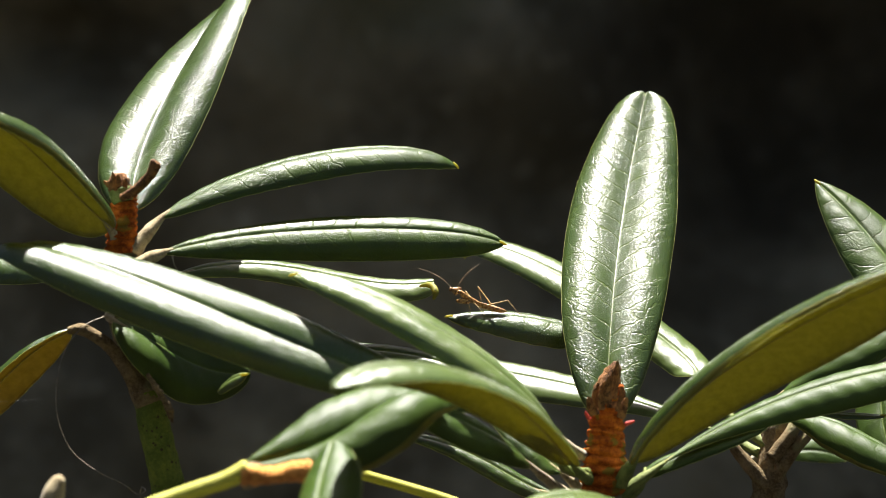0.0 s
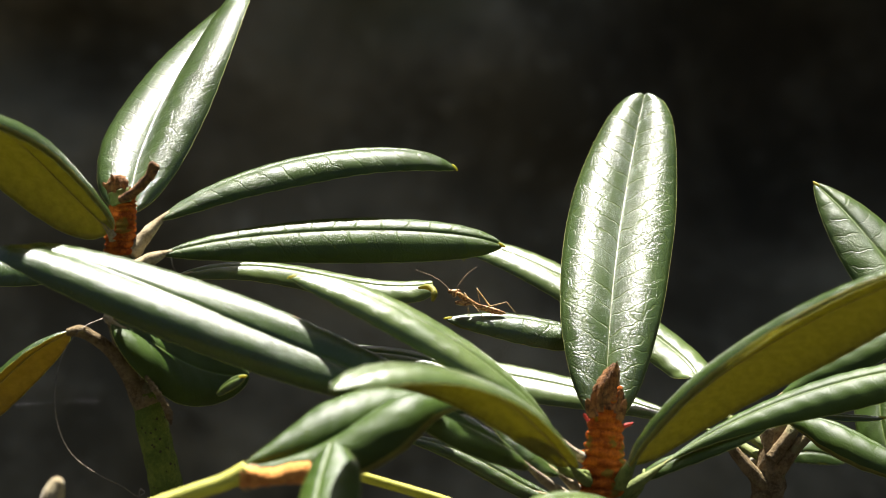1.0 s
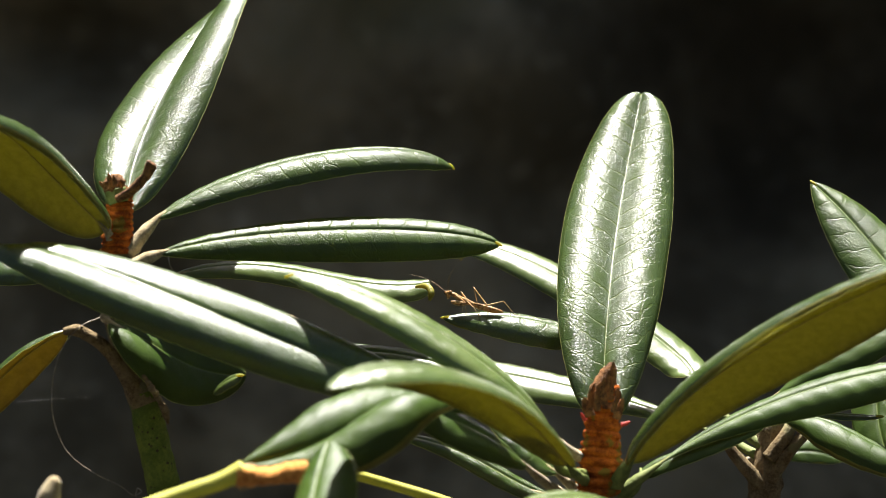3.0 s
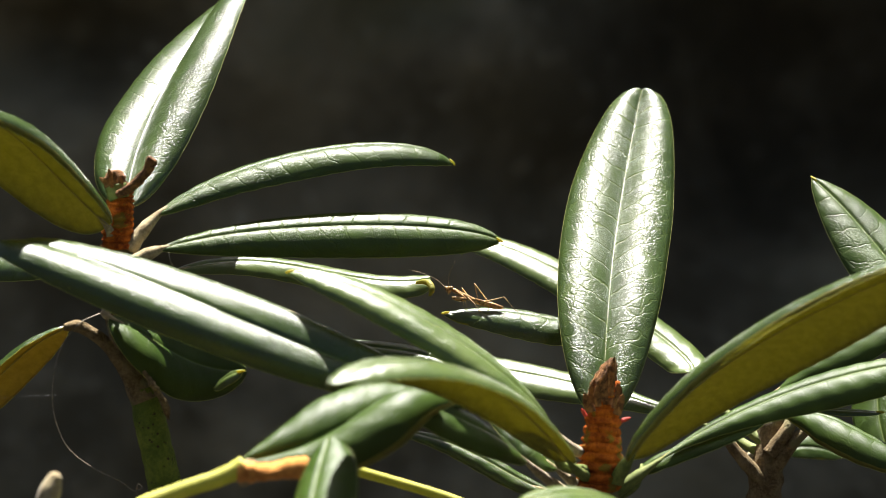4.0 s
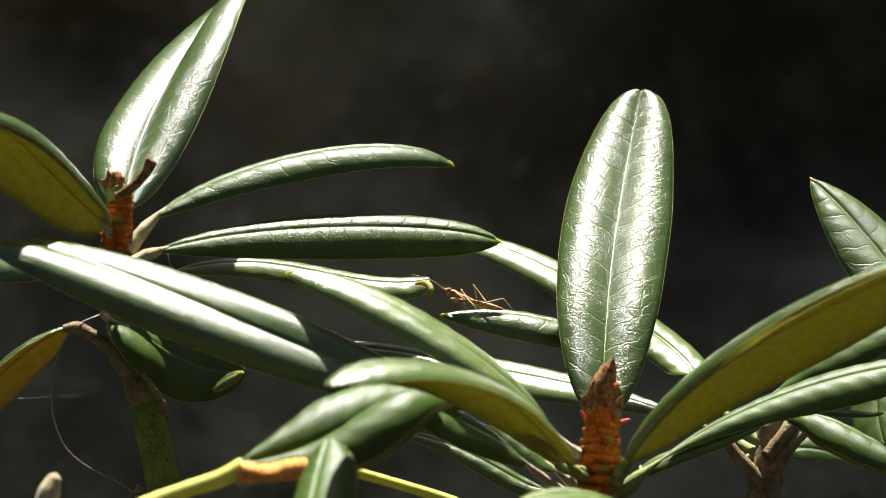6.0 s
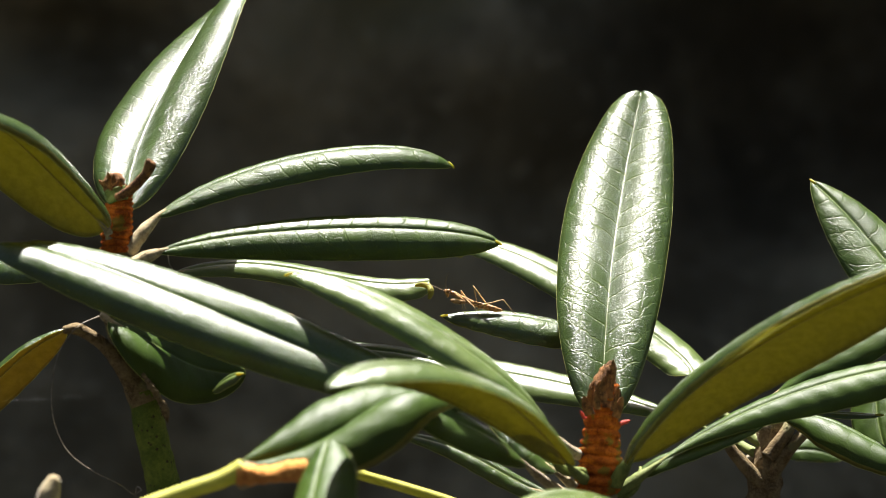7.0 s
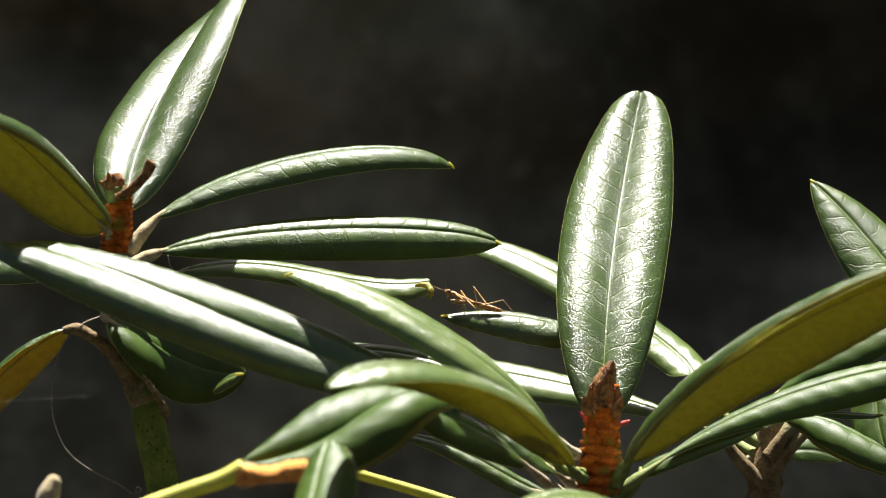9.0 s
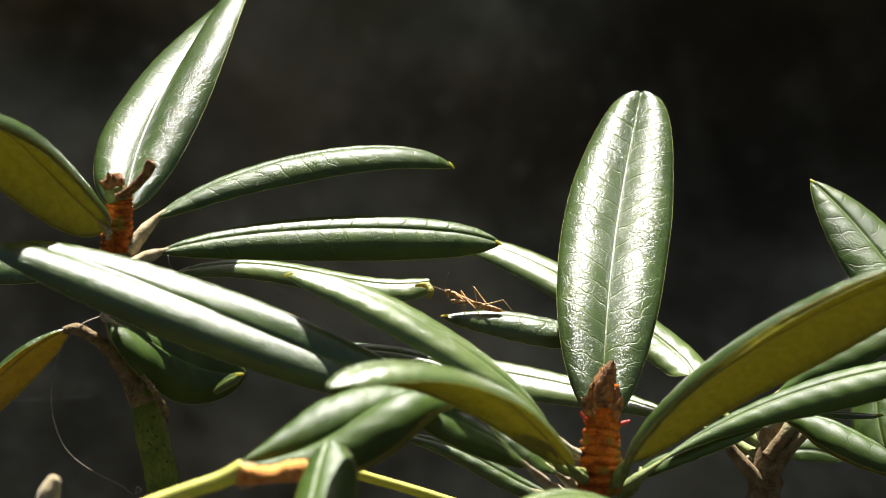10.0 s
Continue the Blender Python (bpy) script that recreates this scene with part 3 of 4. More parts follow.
stem(branch_right, "bud", [(0.0536, 0.8289, 1.0099), (0.0536, 0.8294, 1.0146), (0.0543, 0.8298, 1.0190), (0.0559, 0.8303, 1.0231), (0.0566, 0.8305, 1.0250)], [0.0058, 0.0050, 0.0036, 0.0022, 0.0009], M_SCALE, "dry brown pointed terminal bud", 24, lumps=0.3, freq=500.0)
bud_scale(branch_right, (0.0511, 0.8199, 1.0105), (0.0503, 0.8196, 1.0172), 0.0029, (0.00, -0.97, 0.30))
bud_scale(branch_right, (0.0537, 0.8196, 1.0168), (0.0546, 0.8194, 1.0246), 0.0021, (0.00, -0.97, 0.30))
bud_scale(branch_right, (0.0561, 0.8208, 1.0098), (0.0574, 0.8214, 1.0152), 0.0023, (0.00, -0.97, 0.30))
bud_scale(branch_right, (0.0521, 0.8184, 1.0151), (0.0530, 0.8181, 1.0223), 0.0023, (0.00, -0.97, 0.30))
bud_scale(branch_right, (0.0494, 0.8224, 1.0148), (0.0498, 0.8228, 1.0193), 0.0019, (0.00, -0.97, 0.30))
bud_scale(branch_right, (0.0502, 0.8231, 1.0119), (0.0490, 0.8227, 1.0178), 0.0053, (0.00, -0.97, 0.30))
bud_scale(branch_right, (0.0549, 0.8213, 1.0141), (0.0564, 0.8217, 1.0278), 0.0032, (0.00, -0.97, 0.30))
bud_scale(branch_right, (0.0523, 0.8201, 1.0124), (0.0518, 0.8200, 1.0205), 0.0057, (0.00, -0.97, 0.30))
bud_scale(branch_right, (0.0575, 0.8251, 1.0121), (0.0582, 0.8257, 1.0173), 0.0042, (0.00, -0.97, 0.30))
bud_scale(branch_right, (0.0489, 0.8227, 1.0081), (0.0464, 0.8224, 1.0148), 0.0046, (0.00, -0.97, 0.30))
bud_scale(branch_right, (0.0573, 0.8226, 1.0072), (0.0596, 0.8233, 1.0143), 0.0038, (0.00, -0.97, 0.30))
bud_scale(branch_right, (0.0590, 0.8253, 1.0048), (0.0624, 0.8254, 1.0058), 0.0019, (0.00, -0.96, 0.40), M_RED, label="small red scale")
bud_scale(branch_right, (0.0473, 0.8235, 1.0067), (0.0454, 0.8238, 1.0093), 0.0017, (0.00, -0.96, 0.40), M_RED, label="small red scale")
leaf(branch_right, (0.0539, 0.8442, 1.0024), (0.0572, 0.8719, 1.0459), (0.0615, 0.9087, 1.0608), (0.0749, 0.9520, 1.1097), 0.0436, (0.08, -0.63, 0.76), (-0.14, -0.59, 0.78), curl=(57, 59), fold=24, p=0.443, q=0.346, wave=0.6, netted=True, point=False, roll=1.9, attach=(0.0530, 0.8352, 0.9935), label="upright glossy green leaf with netted veins")
leaf(branch_right, (0.0362, 0.7967, 1.0000), (0.0411, 0.7798, 1.0208), (-0.0316, 0.7974, 1.0637), (-0.0504, 0.8032, 1.0571), 0.0235, (0.04, -0.29, 0.95), (0.04, -0.27, 0.95), curl=(81, 81), fold=1, p=1.189, q=0.813, roll=1.9, green=True, young=True, attach=(0.0482, 0.8246, 0.9878))
leaf(branch_right, (0.0404, 0.7973, 0.9967), (0.0128, 0.7400, 1.0444), (-0.0229, 0.7161, 1.0470), (-0.0307, 0.6952, 1.0382), 0.0318, (0.21, 0.25, 0.81), (-0.18, -0.15, 0.97), curl=(58, 92), point=False, fold=3, p=0.451, q=0.512, roll=1.6, green=True, young=True, attach=(0.0473, 0.8224, 0.9863))
leaf(branch_right, (0.0117, 0.7814, 1.0169), (-0.0264, 0.7860, 1.0230), (-0.1370, 0.8001, 1.0804), (-0.1431, 0.8124, 1.0636), 0.0384, (-0.16, -0.94, 0.30), (0.17, 0.11, 0.96), curl=(96, 95), fold=10, p=1.002, q=0.539, point=False, roll=2.1, attach=(0.0452, 0.8252, 0.9942), label="long glossy leaf, sunlit with a shaded tip", broad=True)
leaf(branch_right, (0.0609, 0.8171, 0.9934), (0.0760, 0.8063, 1.0244), (0.1184, 0.7868, 1.0497), (0.1506, 0.7555, 1.0677), 0.0422, (-0.59, 0.55, 0.59), (-0.20, 0.87, 0.42), curl=(55, 115), fold=2, wave=0.3, p=0.434, q=0.467, green=True, stalk=0.0022, attach=(0.0557, 0.8240, 0.9822), roll=2.2)
leaf(branch_right, (0.0688, 0.8238, 0.9899), (0.0945, 0.8348, 1.0083), (0.1326, 0.8390, 1.0200), (0.1628, 0.8295, 1.0249), 0.0240, (-0.26, -0.31, 0.91), (-0.08, -0.50, 0.86), curl=(80, 80), fold=4, p=1.278, q=0.49, green=True, stalk=0.0018, dull=True, attach=(0.0565, 0.8238, 0.9803))
leaf(branch_right, (0.0661, 0.8254, 0.9861), (0.0660, 0.8300, 0.9920), (0.0830, 0.8304, 0.9954), (0.1069, 0.8292, 1.0033), 0.0107, (-0.20, -0.34, 0.90), (-0.20, -0.35, 0.89), curl=(70, 70), fold=4, p=0.546, q=0.562, point=False, dull=True, green=True, attach=(0.0560, 0.8275, 0.9776))
leaf(branch_right, (0.0269, 0.8052, 0.9951), (0.0190, 0.7845, 1.0084), (0.0064, 0.7750, 1.0136), (-0.0166, 0.7781, 1.0240), 0.0198, (0.30, -0.51, 0.82), (0.31, -0.55, 0.79), curl=(70, 69), fold=6, p=0.632, q=0.485, dull=True, attach=(0.0427, 0.8266, 0.9788))
leaf(branch_right, (0.0348, 0.8416, 0.9782), (0.0207, 0.8421, 0.9826), (0.0079, 0.8445, 0.9959), (-0.0152, 0.8457, 0.9977), 0.0113, (0.14, -0.57, 0.78), (0.17, -0.49, 0.84), curl=(75, 75), fold=6, p=0.293, q=0.47, attach=(0.0507, 0.8328, 0.9707), broad=True)
leaf(branch_right, (0.0376, 0.8188, 0.9899), (0.0308, 0.8194, 0.9961), (0.0301, 0.8196, 0.9979), (0.0142, 0.8206, 1.0072), 0.0131, (0.20, -0.32, 0.94), (0.21, -0.28, 0.94), curl=(60, 60), fold=4, attach=(0.0488, 0.8336, 0.9783), p=0.494, q=0.61)
leaf(branch_right, (0.0624, 0.7769, 0.9837), (0.0518, 0.7531, 0.9963), (0.0381, 0.7385, 1.0010), (0.0233, 0.7232, 0.9989), 0.0200, (0.00, -0.41, 0.90), (0.00, -0.41, 0.90), curl=60, fold=4, young=True, point=False, p=0.55, q=0.5)
leaf(branch_right, (0.0529, 0.8841, 1.0278), (0.0402, 0.8833, 1.0303), (0.0247, 0.8830, 1.0374), (-0.0002, 0.8796, 1.0337), 0.0262, (0.00, -0.20, 0.98), (0.00, -0.20, 0.98), curl=(95, 95), fold=4, p=0.521, q=0.592, roll=1.25, attach=(0.0556, 0.8416, 0.9971), label="dark glossy leaf that carries the mantis")
branch_far = thing("rhododendron_branch", (0.1250, 0.9000, 0.0000), "rhododendron branch with scaly forked stem", "shrub branch", "branches of the shrub")
stem(branch_far, "stem", [(0.1250, 0.9000, -0.0100), (0.1250, 0.9000, 0.5000), (0.1123, 0.8724, 0.9357), (0.1133, 0.8755, 0.9656), (0.1149, 0.8772, 0.9815), (0.1169, 0.8821, 0.9993)], [0.0076, 0.0072, 0.0068, 0.0063, 0.0057, 0.0042], M_BARK, "scaly brown stem of the branch", 50, lumps=0.2)
stem(branch_far, "petiole", [(0.1133, 0.8734, 0.9742), (0.1063, 0.8722, 0.9815), (0.1007, 0.8729, 0.9884), (0.0967, 0.8735, 0.9943)], [0.0030, 0.0025, 0.0019, 0.0015], M_BARK, "scaly tan leaf stalk", 20, lumps=0.2)
stem(branch_far, "petiole", [(0.1149, 0.8736, 0.9761), (0.1196, 0.8725, 0.9844), (0.1246, 0.8731, 0.9904), (0.1286, 0.8735, 0.9943)], [0.0030, 0.0025, 0.0023, 0.0017], M_BARK, "scaly tan leaf stalk", 20, lumps=0.2)
stem(branch_far, "petiole", [(0.1146, 0.8725, 0.9844), (0.1206, 0.8733, 0.9924), (0.1262, 0.8800, 1.0060)], [0.0030, 0.0025, 0.0021], M_BARK, "scaly tan leaf stalk", 20, lumps=0.2)
leaf(branch_far, (0.0906, 0.9111, 1.0075), (0.1049, 0.9373, 1.0082), (0.0026, 0.9639, 1.0703), (0.0068, 0.9773, 1.0442), 0.0234, (0.05, -0.42, 0.91), (0.03, -0.40, 0.91), curl=(64, 63), fold=5, p=0.384, q=0.616, young=True, roll=1.9, attach=(0.1132, 0.8768, 0.9877), green=True)
leaf(branch_far, (0.0955, 0.8992, 0.9904), (0.0737, 0.9121, 0.9982), (0.0313, 0.9332, 1.0073), (-0.0182, 0.9532, 1.0065), 0.0246, (0.00, -0.41, 0.91), (-0.01, -0.48, 0.88), curl=(70, 69), fold=4, p=1.132, q=0.328, young=True, roll=1.9, attach=(0.1134, 0.8784, 0.9833), green=True)
leaf(branch_far, (0.1800, 0.8443, 1.0231), (0.1628, 0.8664, 1.0410), (0.1480, 0.8852, 1.0677), (0.1324, 0.9007, 1.0801), 0.0322, (0.13, -0.74, 0.66), (0.06, -0.71, 0.70), curl=(50, 50), fold=10, p=0.438, q=0.733, satin=True)
leaf(branch_far, (0.1166, 0.8865, 1.0032), (0.1374, 0.8915, 1.0226), (0.1440, 0.8914, 1.0214), (0.1789, 0.8907, 1.0428), 0.0346, (-0.10, 0.12, 0.99), (-0.10, 0.12, 0.99), curl=(85, 85), fold=6, satin=False, attach=(0.1155, 0.8800, 0.9904), roll=1.0, dull=True, p=0.855, q=0.485)
leaf(branch_far, (0.1183, 0.8641, 1.0004), (0.1363, 0.8566, 1.0055), (0.1386, 0.8484, 0.9950), (0.1729, 0.8374, 0.9852), 0.0283, (0.10, -0.01, 1.00), (0.10, 0.00, 1.00), curl=(100, 100), fold=5, p=0.664, dull=True, roll=1.0, q=0.562)
leaf(branch_far, (0.1618, 0.9176, 1.0118), (0.1576, 0.9106, 1.0024), (0.1561, 0.9004, 0.9916), (0.1617, 0.8898, 0.9770), 0.0209, (-0.40, -0.75, 0.53), (-0.40, -0.75, 0.53), curl=30, fold=3, dull=True, p=0.55, q=0.5)
leaf(branch_far, (0.1338, 0.9762, 0.9666), (0.1416, 0.9765, 0.9692), (0.1494, 0.9763, 0.9681), (0.1576, 0.9759, 0.9644), 0.0100, (0.00, -0.80, 0.60), (0.00, -0.80, 0.60), curl=15, fold=0, young=False, point=False, attach=(0.1148, 0.8973, 0.9818), dull=True, p=0.4, q=0.5)
leaf(branch_far, (0.1328, 0.8890, 0.9981), (0.1389, 0.8890, 0.9977), (0.1449, 0.8890, 0.9977), (0.1571, 0.8888, 0.9967), 0.0057, (0.00, -0.30, 0.94), (0.00, -0.30, 0.94), curl=60, fold=0)
branch_front = thing("rhododendron_branch", (-0.0400, 0.7400, 0.0000), "young rhododendron shoot with yellow-green stem", "shrub branch", "branches of the shrub")
stem(branch_front, "stem", [(-0.0400, 0.7400, -0.0100), (-0.1000, 0.7400, 0.5000), (-0.1057, 0.7372, 0.9603), (-0.0931, 0.7346, 0.9927), (-0.0763, 0.7354, 1.0002), (-0.0654, 0.7358, 1.0039), (-0.0591, 0.7361, 1.0069)], [0.0057, 0.0053, 0.0046, 0.0030, 0.0025, 0.0027, 0.0032], M_YELLOW, "smooth yellow-green young stem", 60, lumps=0.05)
ringed_stem(branch_front, "bud_neck", [(-0.0612, 0.7359, 1.0056), (-0.0544, 0.7359, 1.0049), (-0.0460, 0.7359, 1.0056), (-0.0402, 0.7360, 1.0059)], 0.0032, 0.0030, 7, "rust-orange woolly shoot neck", 5.0, 0.08, M_FELT_PALE)
stem(branch_front, "leaf_stalk", [(-0.0343, 0.7736, 1.0003), (-0.0263, 0.8009, 0.9921), (-0.0136, 0.8064, 0.9873), (0.0030, 0.8098, 0.9813), (0.0215, 0.8110, 0.9735)], [0.0015, 0.0017, 0.0017, 0.0017, 0.0015], M_YELLOW, "yellow leaf stalk", 24, lumps=0.05)
leaf(branch_front, (-0.0608, 0.7421, 1.0071), (-0.0204, 0.7507, 1.0123), (-0.0279, 0.7607, 1.0305), (0.0036, 0.7737, 1.0205), 0.0474, (-0.13, -0.81, 0.58), (-0.36, 0.07, 0.92), curl=(74, 105), fold=30, p=0.749, q=0.552, dull=True, attach=(-0.0593, 0.7375, 1.0012))
leaf(branch_front, (-0.0373, 0.6724, 0.9943), (-0.0380, 0.6875, 1.0036), (-0.0364, 0.7044, 1.0115), (-0.0335, 0.7192, 1.0188), 0.0262, (-0.42, -0.78, 0.46), (-0.42, -0.78, 0.46), curl=68, fold=0, p=0.45, q=0.45, point=False, dull=True, attach=(-0.0436, 0.7199, 0.9681))
stem(branch_front, "shoot_tip", [(-0.1213, 0.7368, 0.9759), (-0.1191, 0.7356, 0.9925), (-0.1169, 0.7353, 0.9999), (-0.1153, 0.7358, 1.0041), (-0.1149, 0.7359, 1.0049)], [0.0029, 0.0036, 0.0034, 0.0019, 0.0008], M_PETIOLE, "pale felted young shoot tip", 24, lumps=0.06)
# Paler colour here paints the sunlight on the curled leaf's upturned end.
leaf(branch_left, (-0.0767, 0.8265, 1.0157), (-0.0734, 0.8229, 1.0200), (-0.0701, 0.8201, 1.0220), (-0.0663, 0.8192, 1.0225), 0.0072, (0.25, -0.60, 0.75), (-0.10, -0.62, 0.78), curl=(70, 70), young=True, label="upturned end of the curled leaf, coloured pale for the sun it catches", p=0.4, q=0.45, fold=0)
stem(branch_left, "curled_tip", [(-0.0098, 0.8858, 1.0438), (-0.0068, 0.8838, 1.0444), (-0.0050, 0.8817, 1.0439), (-0.0042, 0.8795, 1.0421), (-0.0050, 0.8793, 1.0398)], [0.0005, 0.0010, 0.0012, 0.0011, 0.0005], M_HOOK, "hooked yellow leaf tip", 20, lumps=0.1)

# ---- the young mantis ----
def striped_material(name, a, b, along, scale):
    """Banded, speckled insect skin."""
    k = Mat(name)
    co = k.coords()
    n = k.noise(co, scale, 4.0, 0.6)
    w = k.t.nodes.new("ShaderNodeTexWave")
    k.put(w.inputs["Vector"], co)
    w.inputs["Scale"].default_value, w.inputs["Distortion"].default_value = along, 3.0
    f = k.math("ADD", k.math("MULTIPLY", n, 0.92), k.math("MULTIPLY", w.outputs["Fac"], 0.08))
    c = k.mix(k.ramp(f, 0.32, 0.68), a, b)
    return k.surface(c, 0.42, k.bump(n, 0.5, 0.0001), 0.5, 0.12, (0.7, 0.4, 0.12))


M_SKIN = striped_material("mantis_skin", (0.085, 0.036, 0.010), (0.66, 0.40, 0.16), 230, 1300)
M_LEG = striped_material("mantis_leg", (0.36, 0.22, 0.08), (0.70, 0.52, 0.27), 600, 1200)
M_EYE = rough_material("mantis_eye", (0.10, 0.045, 0.016), (0.30, 0.16, 0.06), 2500, 0.2, 0.00003, 0.6)
M_ANTENNA = rough_material("mantis_antenna", (0.22, 0.16, 0.10), (0.46, 0.34, 0.21), 900, 0.5, 0.00003, 0.4)
MM = 0.001
mantis = thing("praying_mantis", (0.0132, 0.8797, 1.0345), "small tan brown mantis nymph standing on a leaf", "insect")
mantis.matrix_world = Matrix(((1.0000, 0.0000, -0.0000, 0.0132), (0.0000, 0.1045, -0.9945, 0.8797), (0.0000, 0.9945, 0.1045, 1.0345), (0, 0, 0, 1)))


def limb(name, parent, joints, radii, material, label="", pivot=None, seg=10, n=None, squash=1.0):
    """A jointed, tapering piece in the mantis's own space, in millimetres: across, up, towards the viewer. pivot: its origin."""
    o = Vector(pivot or (0, 0, 0)) * MM
    pts = [Vector(j) * MM - o for j in joints]
    rad = [r * MM for r in radii]
    if n:
        pts, rad = smooth_line(pts, n), smooth_values(rad, n)
    bm = tube(bmesh.new(), pts, rad, seg, squash)
    me = bpy.data.meshes.new(name)
    bm.to_mesh(me)
    bm.free()
    me.materials.append(material)
    me.polygons.foreach_set("use_smooth", [True] * len(me.polygons))
    ob = new(name, me)
    ob.parent = parent
    ob.location = o
    if label:
        tagged(ob, label)
    return ob


def bead(name, parent, centre, size, material, label="", pivot=(0, 0, 0)):
    """A rounded piece with three radii, in millimetres."""
    bm = bmesh.new()
    bmesh.ops.create_uvsphere(bm, u_segments=18, v_segments=12, radius=MM)
    bmesh.ops.scale(bm, vec=size, verts=bm.verts)
    bmesh.ops.translate(bm, vec=(Vector(centre) - Vector(pivot)) * MM, verts=bm.verts)
    me = bpy.data.meshes.new(name)
    bm.to_mesh(me)
    bm.free()
    me.materials.append(material)
    me.polygons.foreach_set("use_smooth", [True] * len(me.polygons))
    ob = new(name, me)
    ob.parent = parent
    if label:
        tagged(ob, label)
    return ob


def build_mantis():
    m = {}
    # abdomen in nine rings, wing pads on its back
    j = [(-3.39, 3.99, 0), (-1.99, 3.49, 0), (0.4, 2.79, 0), (3.19, 2.09, 0), (5.59, 1.5, 0), (7.18, 1.2, 0), (7.98, 1.0, 0)]
    line = smooth_line(j, 37)
    base = smooth_values([0.65, 0.95, 1.2, 1.22, 1.0, 0.62, 0.18], 37)
    rad = [r * (0.97 + 0.06 * ((i / 4) % 1.0)) for i, r in enumerate(base)]
    m["abdomen"] = limb("abdomen", mantis, line, rad, M_SKIN, "banded brown abdomen", pivot=j[0], seg=16, squash=0.85)
    for a, b in [((-2.39, 4.19, 0.6), (1.6, 3.09, 0.8)), ((-2.39, 4.19, -0.6), (1.6, 3.09, -0.8))]:
        pad = limb("wing_pad", m["abdomen"], [a, b], [0.28, 0.45, 0.45, 0.12], M_SKIN, "short wing pad", pivot=None, n=8, squash=0.35)
        pad.location = -Vector(j[0]) * MM
    # long front part of the body
    j = [(-2.39, 3.59, 0), (-3.59, 4.19, 0), (-5.19, 4.99, 0), (-7.18, 5.98, 0), (-8.58, 6.78, 0), (-9.58, 7.28, 0), (-10.37, 7.58, 0)]
    m["thorax"] = limb("thorax", mantis, smooth_line(j, 20), smooth_values([0.80, 0.92, 0.86, 0.74, 0.78, 0.82, 0.5], 20), M_SKIN, "slender prothorax", pivot=j[0], seg=14)
    # head: a broad triangle with bulging eyes at its upper corners
    hp = (-11.47, 7.48, 0)
    bm = bmesh.new()
    bmesh.ops.create_uvsphere(bm, u_segments=24, v_segments=16, radius=1.15 * MM)
    for v in bm.verts:
        y = v.co.y / MM
        v.co.x *= 1.25 + 0.55 * y if y > -0.9 else 0.75
        v.co.y *= 1.0 if y > 0 else 1.55
        v.co.z *= 0.72
    me = bpy.data.meshes.new("head")
    bm.to_mesh(me)
    bm.free()
    me.materials.append(M_SKIN)
    me.polygons.foreach_set("use_smooth", [True] * len(me.polygons))
    head = new("head", me)
    head.parent = mantis
    head.location = Vector(hp) * MM
    m["head"] = tagged(head, "triangular tan head")
    for s in (-1, 1):
        bead("eye", head, (1.6 * s, 0.42, 0.05), (0.72, 0.82, 0.70), M_EYE, "bulging brown eye")
        bead("palp", head, (0.25 * s, -1.6, 0.35), (0.14, 0.4, 0.14), M_LEG)
    bead("face_plate", head, (0, -0.35, 0.55), (0.5, 0.6, 0.25), M_LEG)
    # antennae, built upright
    m["antenna_a"] = limb("antenna", mantis, [(0, 0, 0), (0.5, 3.6, 0), (0.2, 8.0, 0), (-1.6, 14.0, 0)], [0.14, 0.12, 0.10, 0.06], M_ANTENNA, "long thin antenna", n=24, seg=6)
    m["antenna_b"] = limb("antenna", mantis, [(0, 0, 0), (-0.35, 3.4, 0), (-0.1, 7.0, 0), (1.2, 11.4, 0)], [0.14, 0.12, 0.10, 0.06], M_ANTENNA, "long thin antenna", n=24, seg=6)
    # grasping forelegs
    for dz, key in ((0.9, "fore_near"), (-0.9, "fore_far")):
        c, k, e, f, g = ((-8.78, 6.78, 0), (-5.19, 3.99, 0), (-10.57, 4.69, 0), (-6.18, 3.49, 0), (-6.48, 1.0, 0))
        up = lambda p: (p[0], p[1], p[2] + dz)
        leg = limb("foreleg", mantis, [up(c), up(k)], [0.48, 0.62, 0.54, 0.40], M_SKIN, "folded grasping foreleg", pivot=up(c), n=10)
        off = -Vector(up(c)) * MM
        for nm, a, b, r in (("femur", k, e, [0.55, 1.05, 0.98, 0.45]), ("tibia", e, f, [0.30, 0.38, 0.30, 0.18]), ("tarsus", f, g, [0.13, 0.11, 0.10, 0.08])):
            limb(nm, leg, [up(a), up(b)], r, M_LEG if nm == "tarsus" else M_SKIN, n=10).location = off
        m[key] = leg
    # walking legs
    for joints, near in [([(-4.99, 4.99, 0.5), (-2.59, 2.79, 2.2), (-0.8, 0.2, 2.6), (0.0, -0.3, 3.0)], 1), ([(0.6, 2.99, 0.8), (7.98, 4.99, 3.0), (11.77, 0.4, 2.6), (13.37, -0.3, 2.6)], 1), ([(2.39, 3.19, -0.8), (-2.39, 9.68, -2.6), (-0.4, 0.6, -2.4), (0.8, 0.2, -2.4)], 0), ([(-4.39, 4.79, -0.6), (-6.78, 8.08, -2.2), (-4.99, 0.8, -2.6), (-5.98, 0.5, -2.6)], 0)]:
        r = [0.20, 0.26, 0.15, 0.13, 0.09, 0.08]
        names = ("femur", "tibia", "tarsus")
        hip = limb("leg", mantis, joints[:2], [0.30, 0.24, 0.17], M_LEG, "thin jointed walking leg", n=8)
        for i in range(1, len(joints) - 1):
            limb(names[i], hip, joints[i:i + 2], [0.16, 0.13, 0.11] if i == 1 else [0.11, 0.08], M_LEG, n=6)
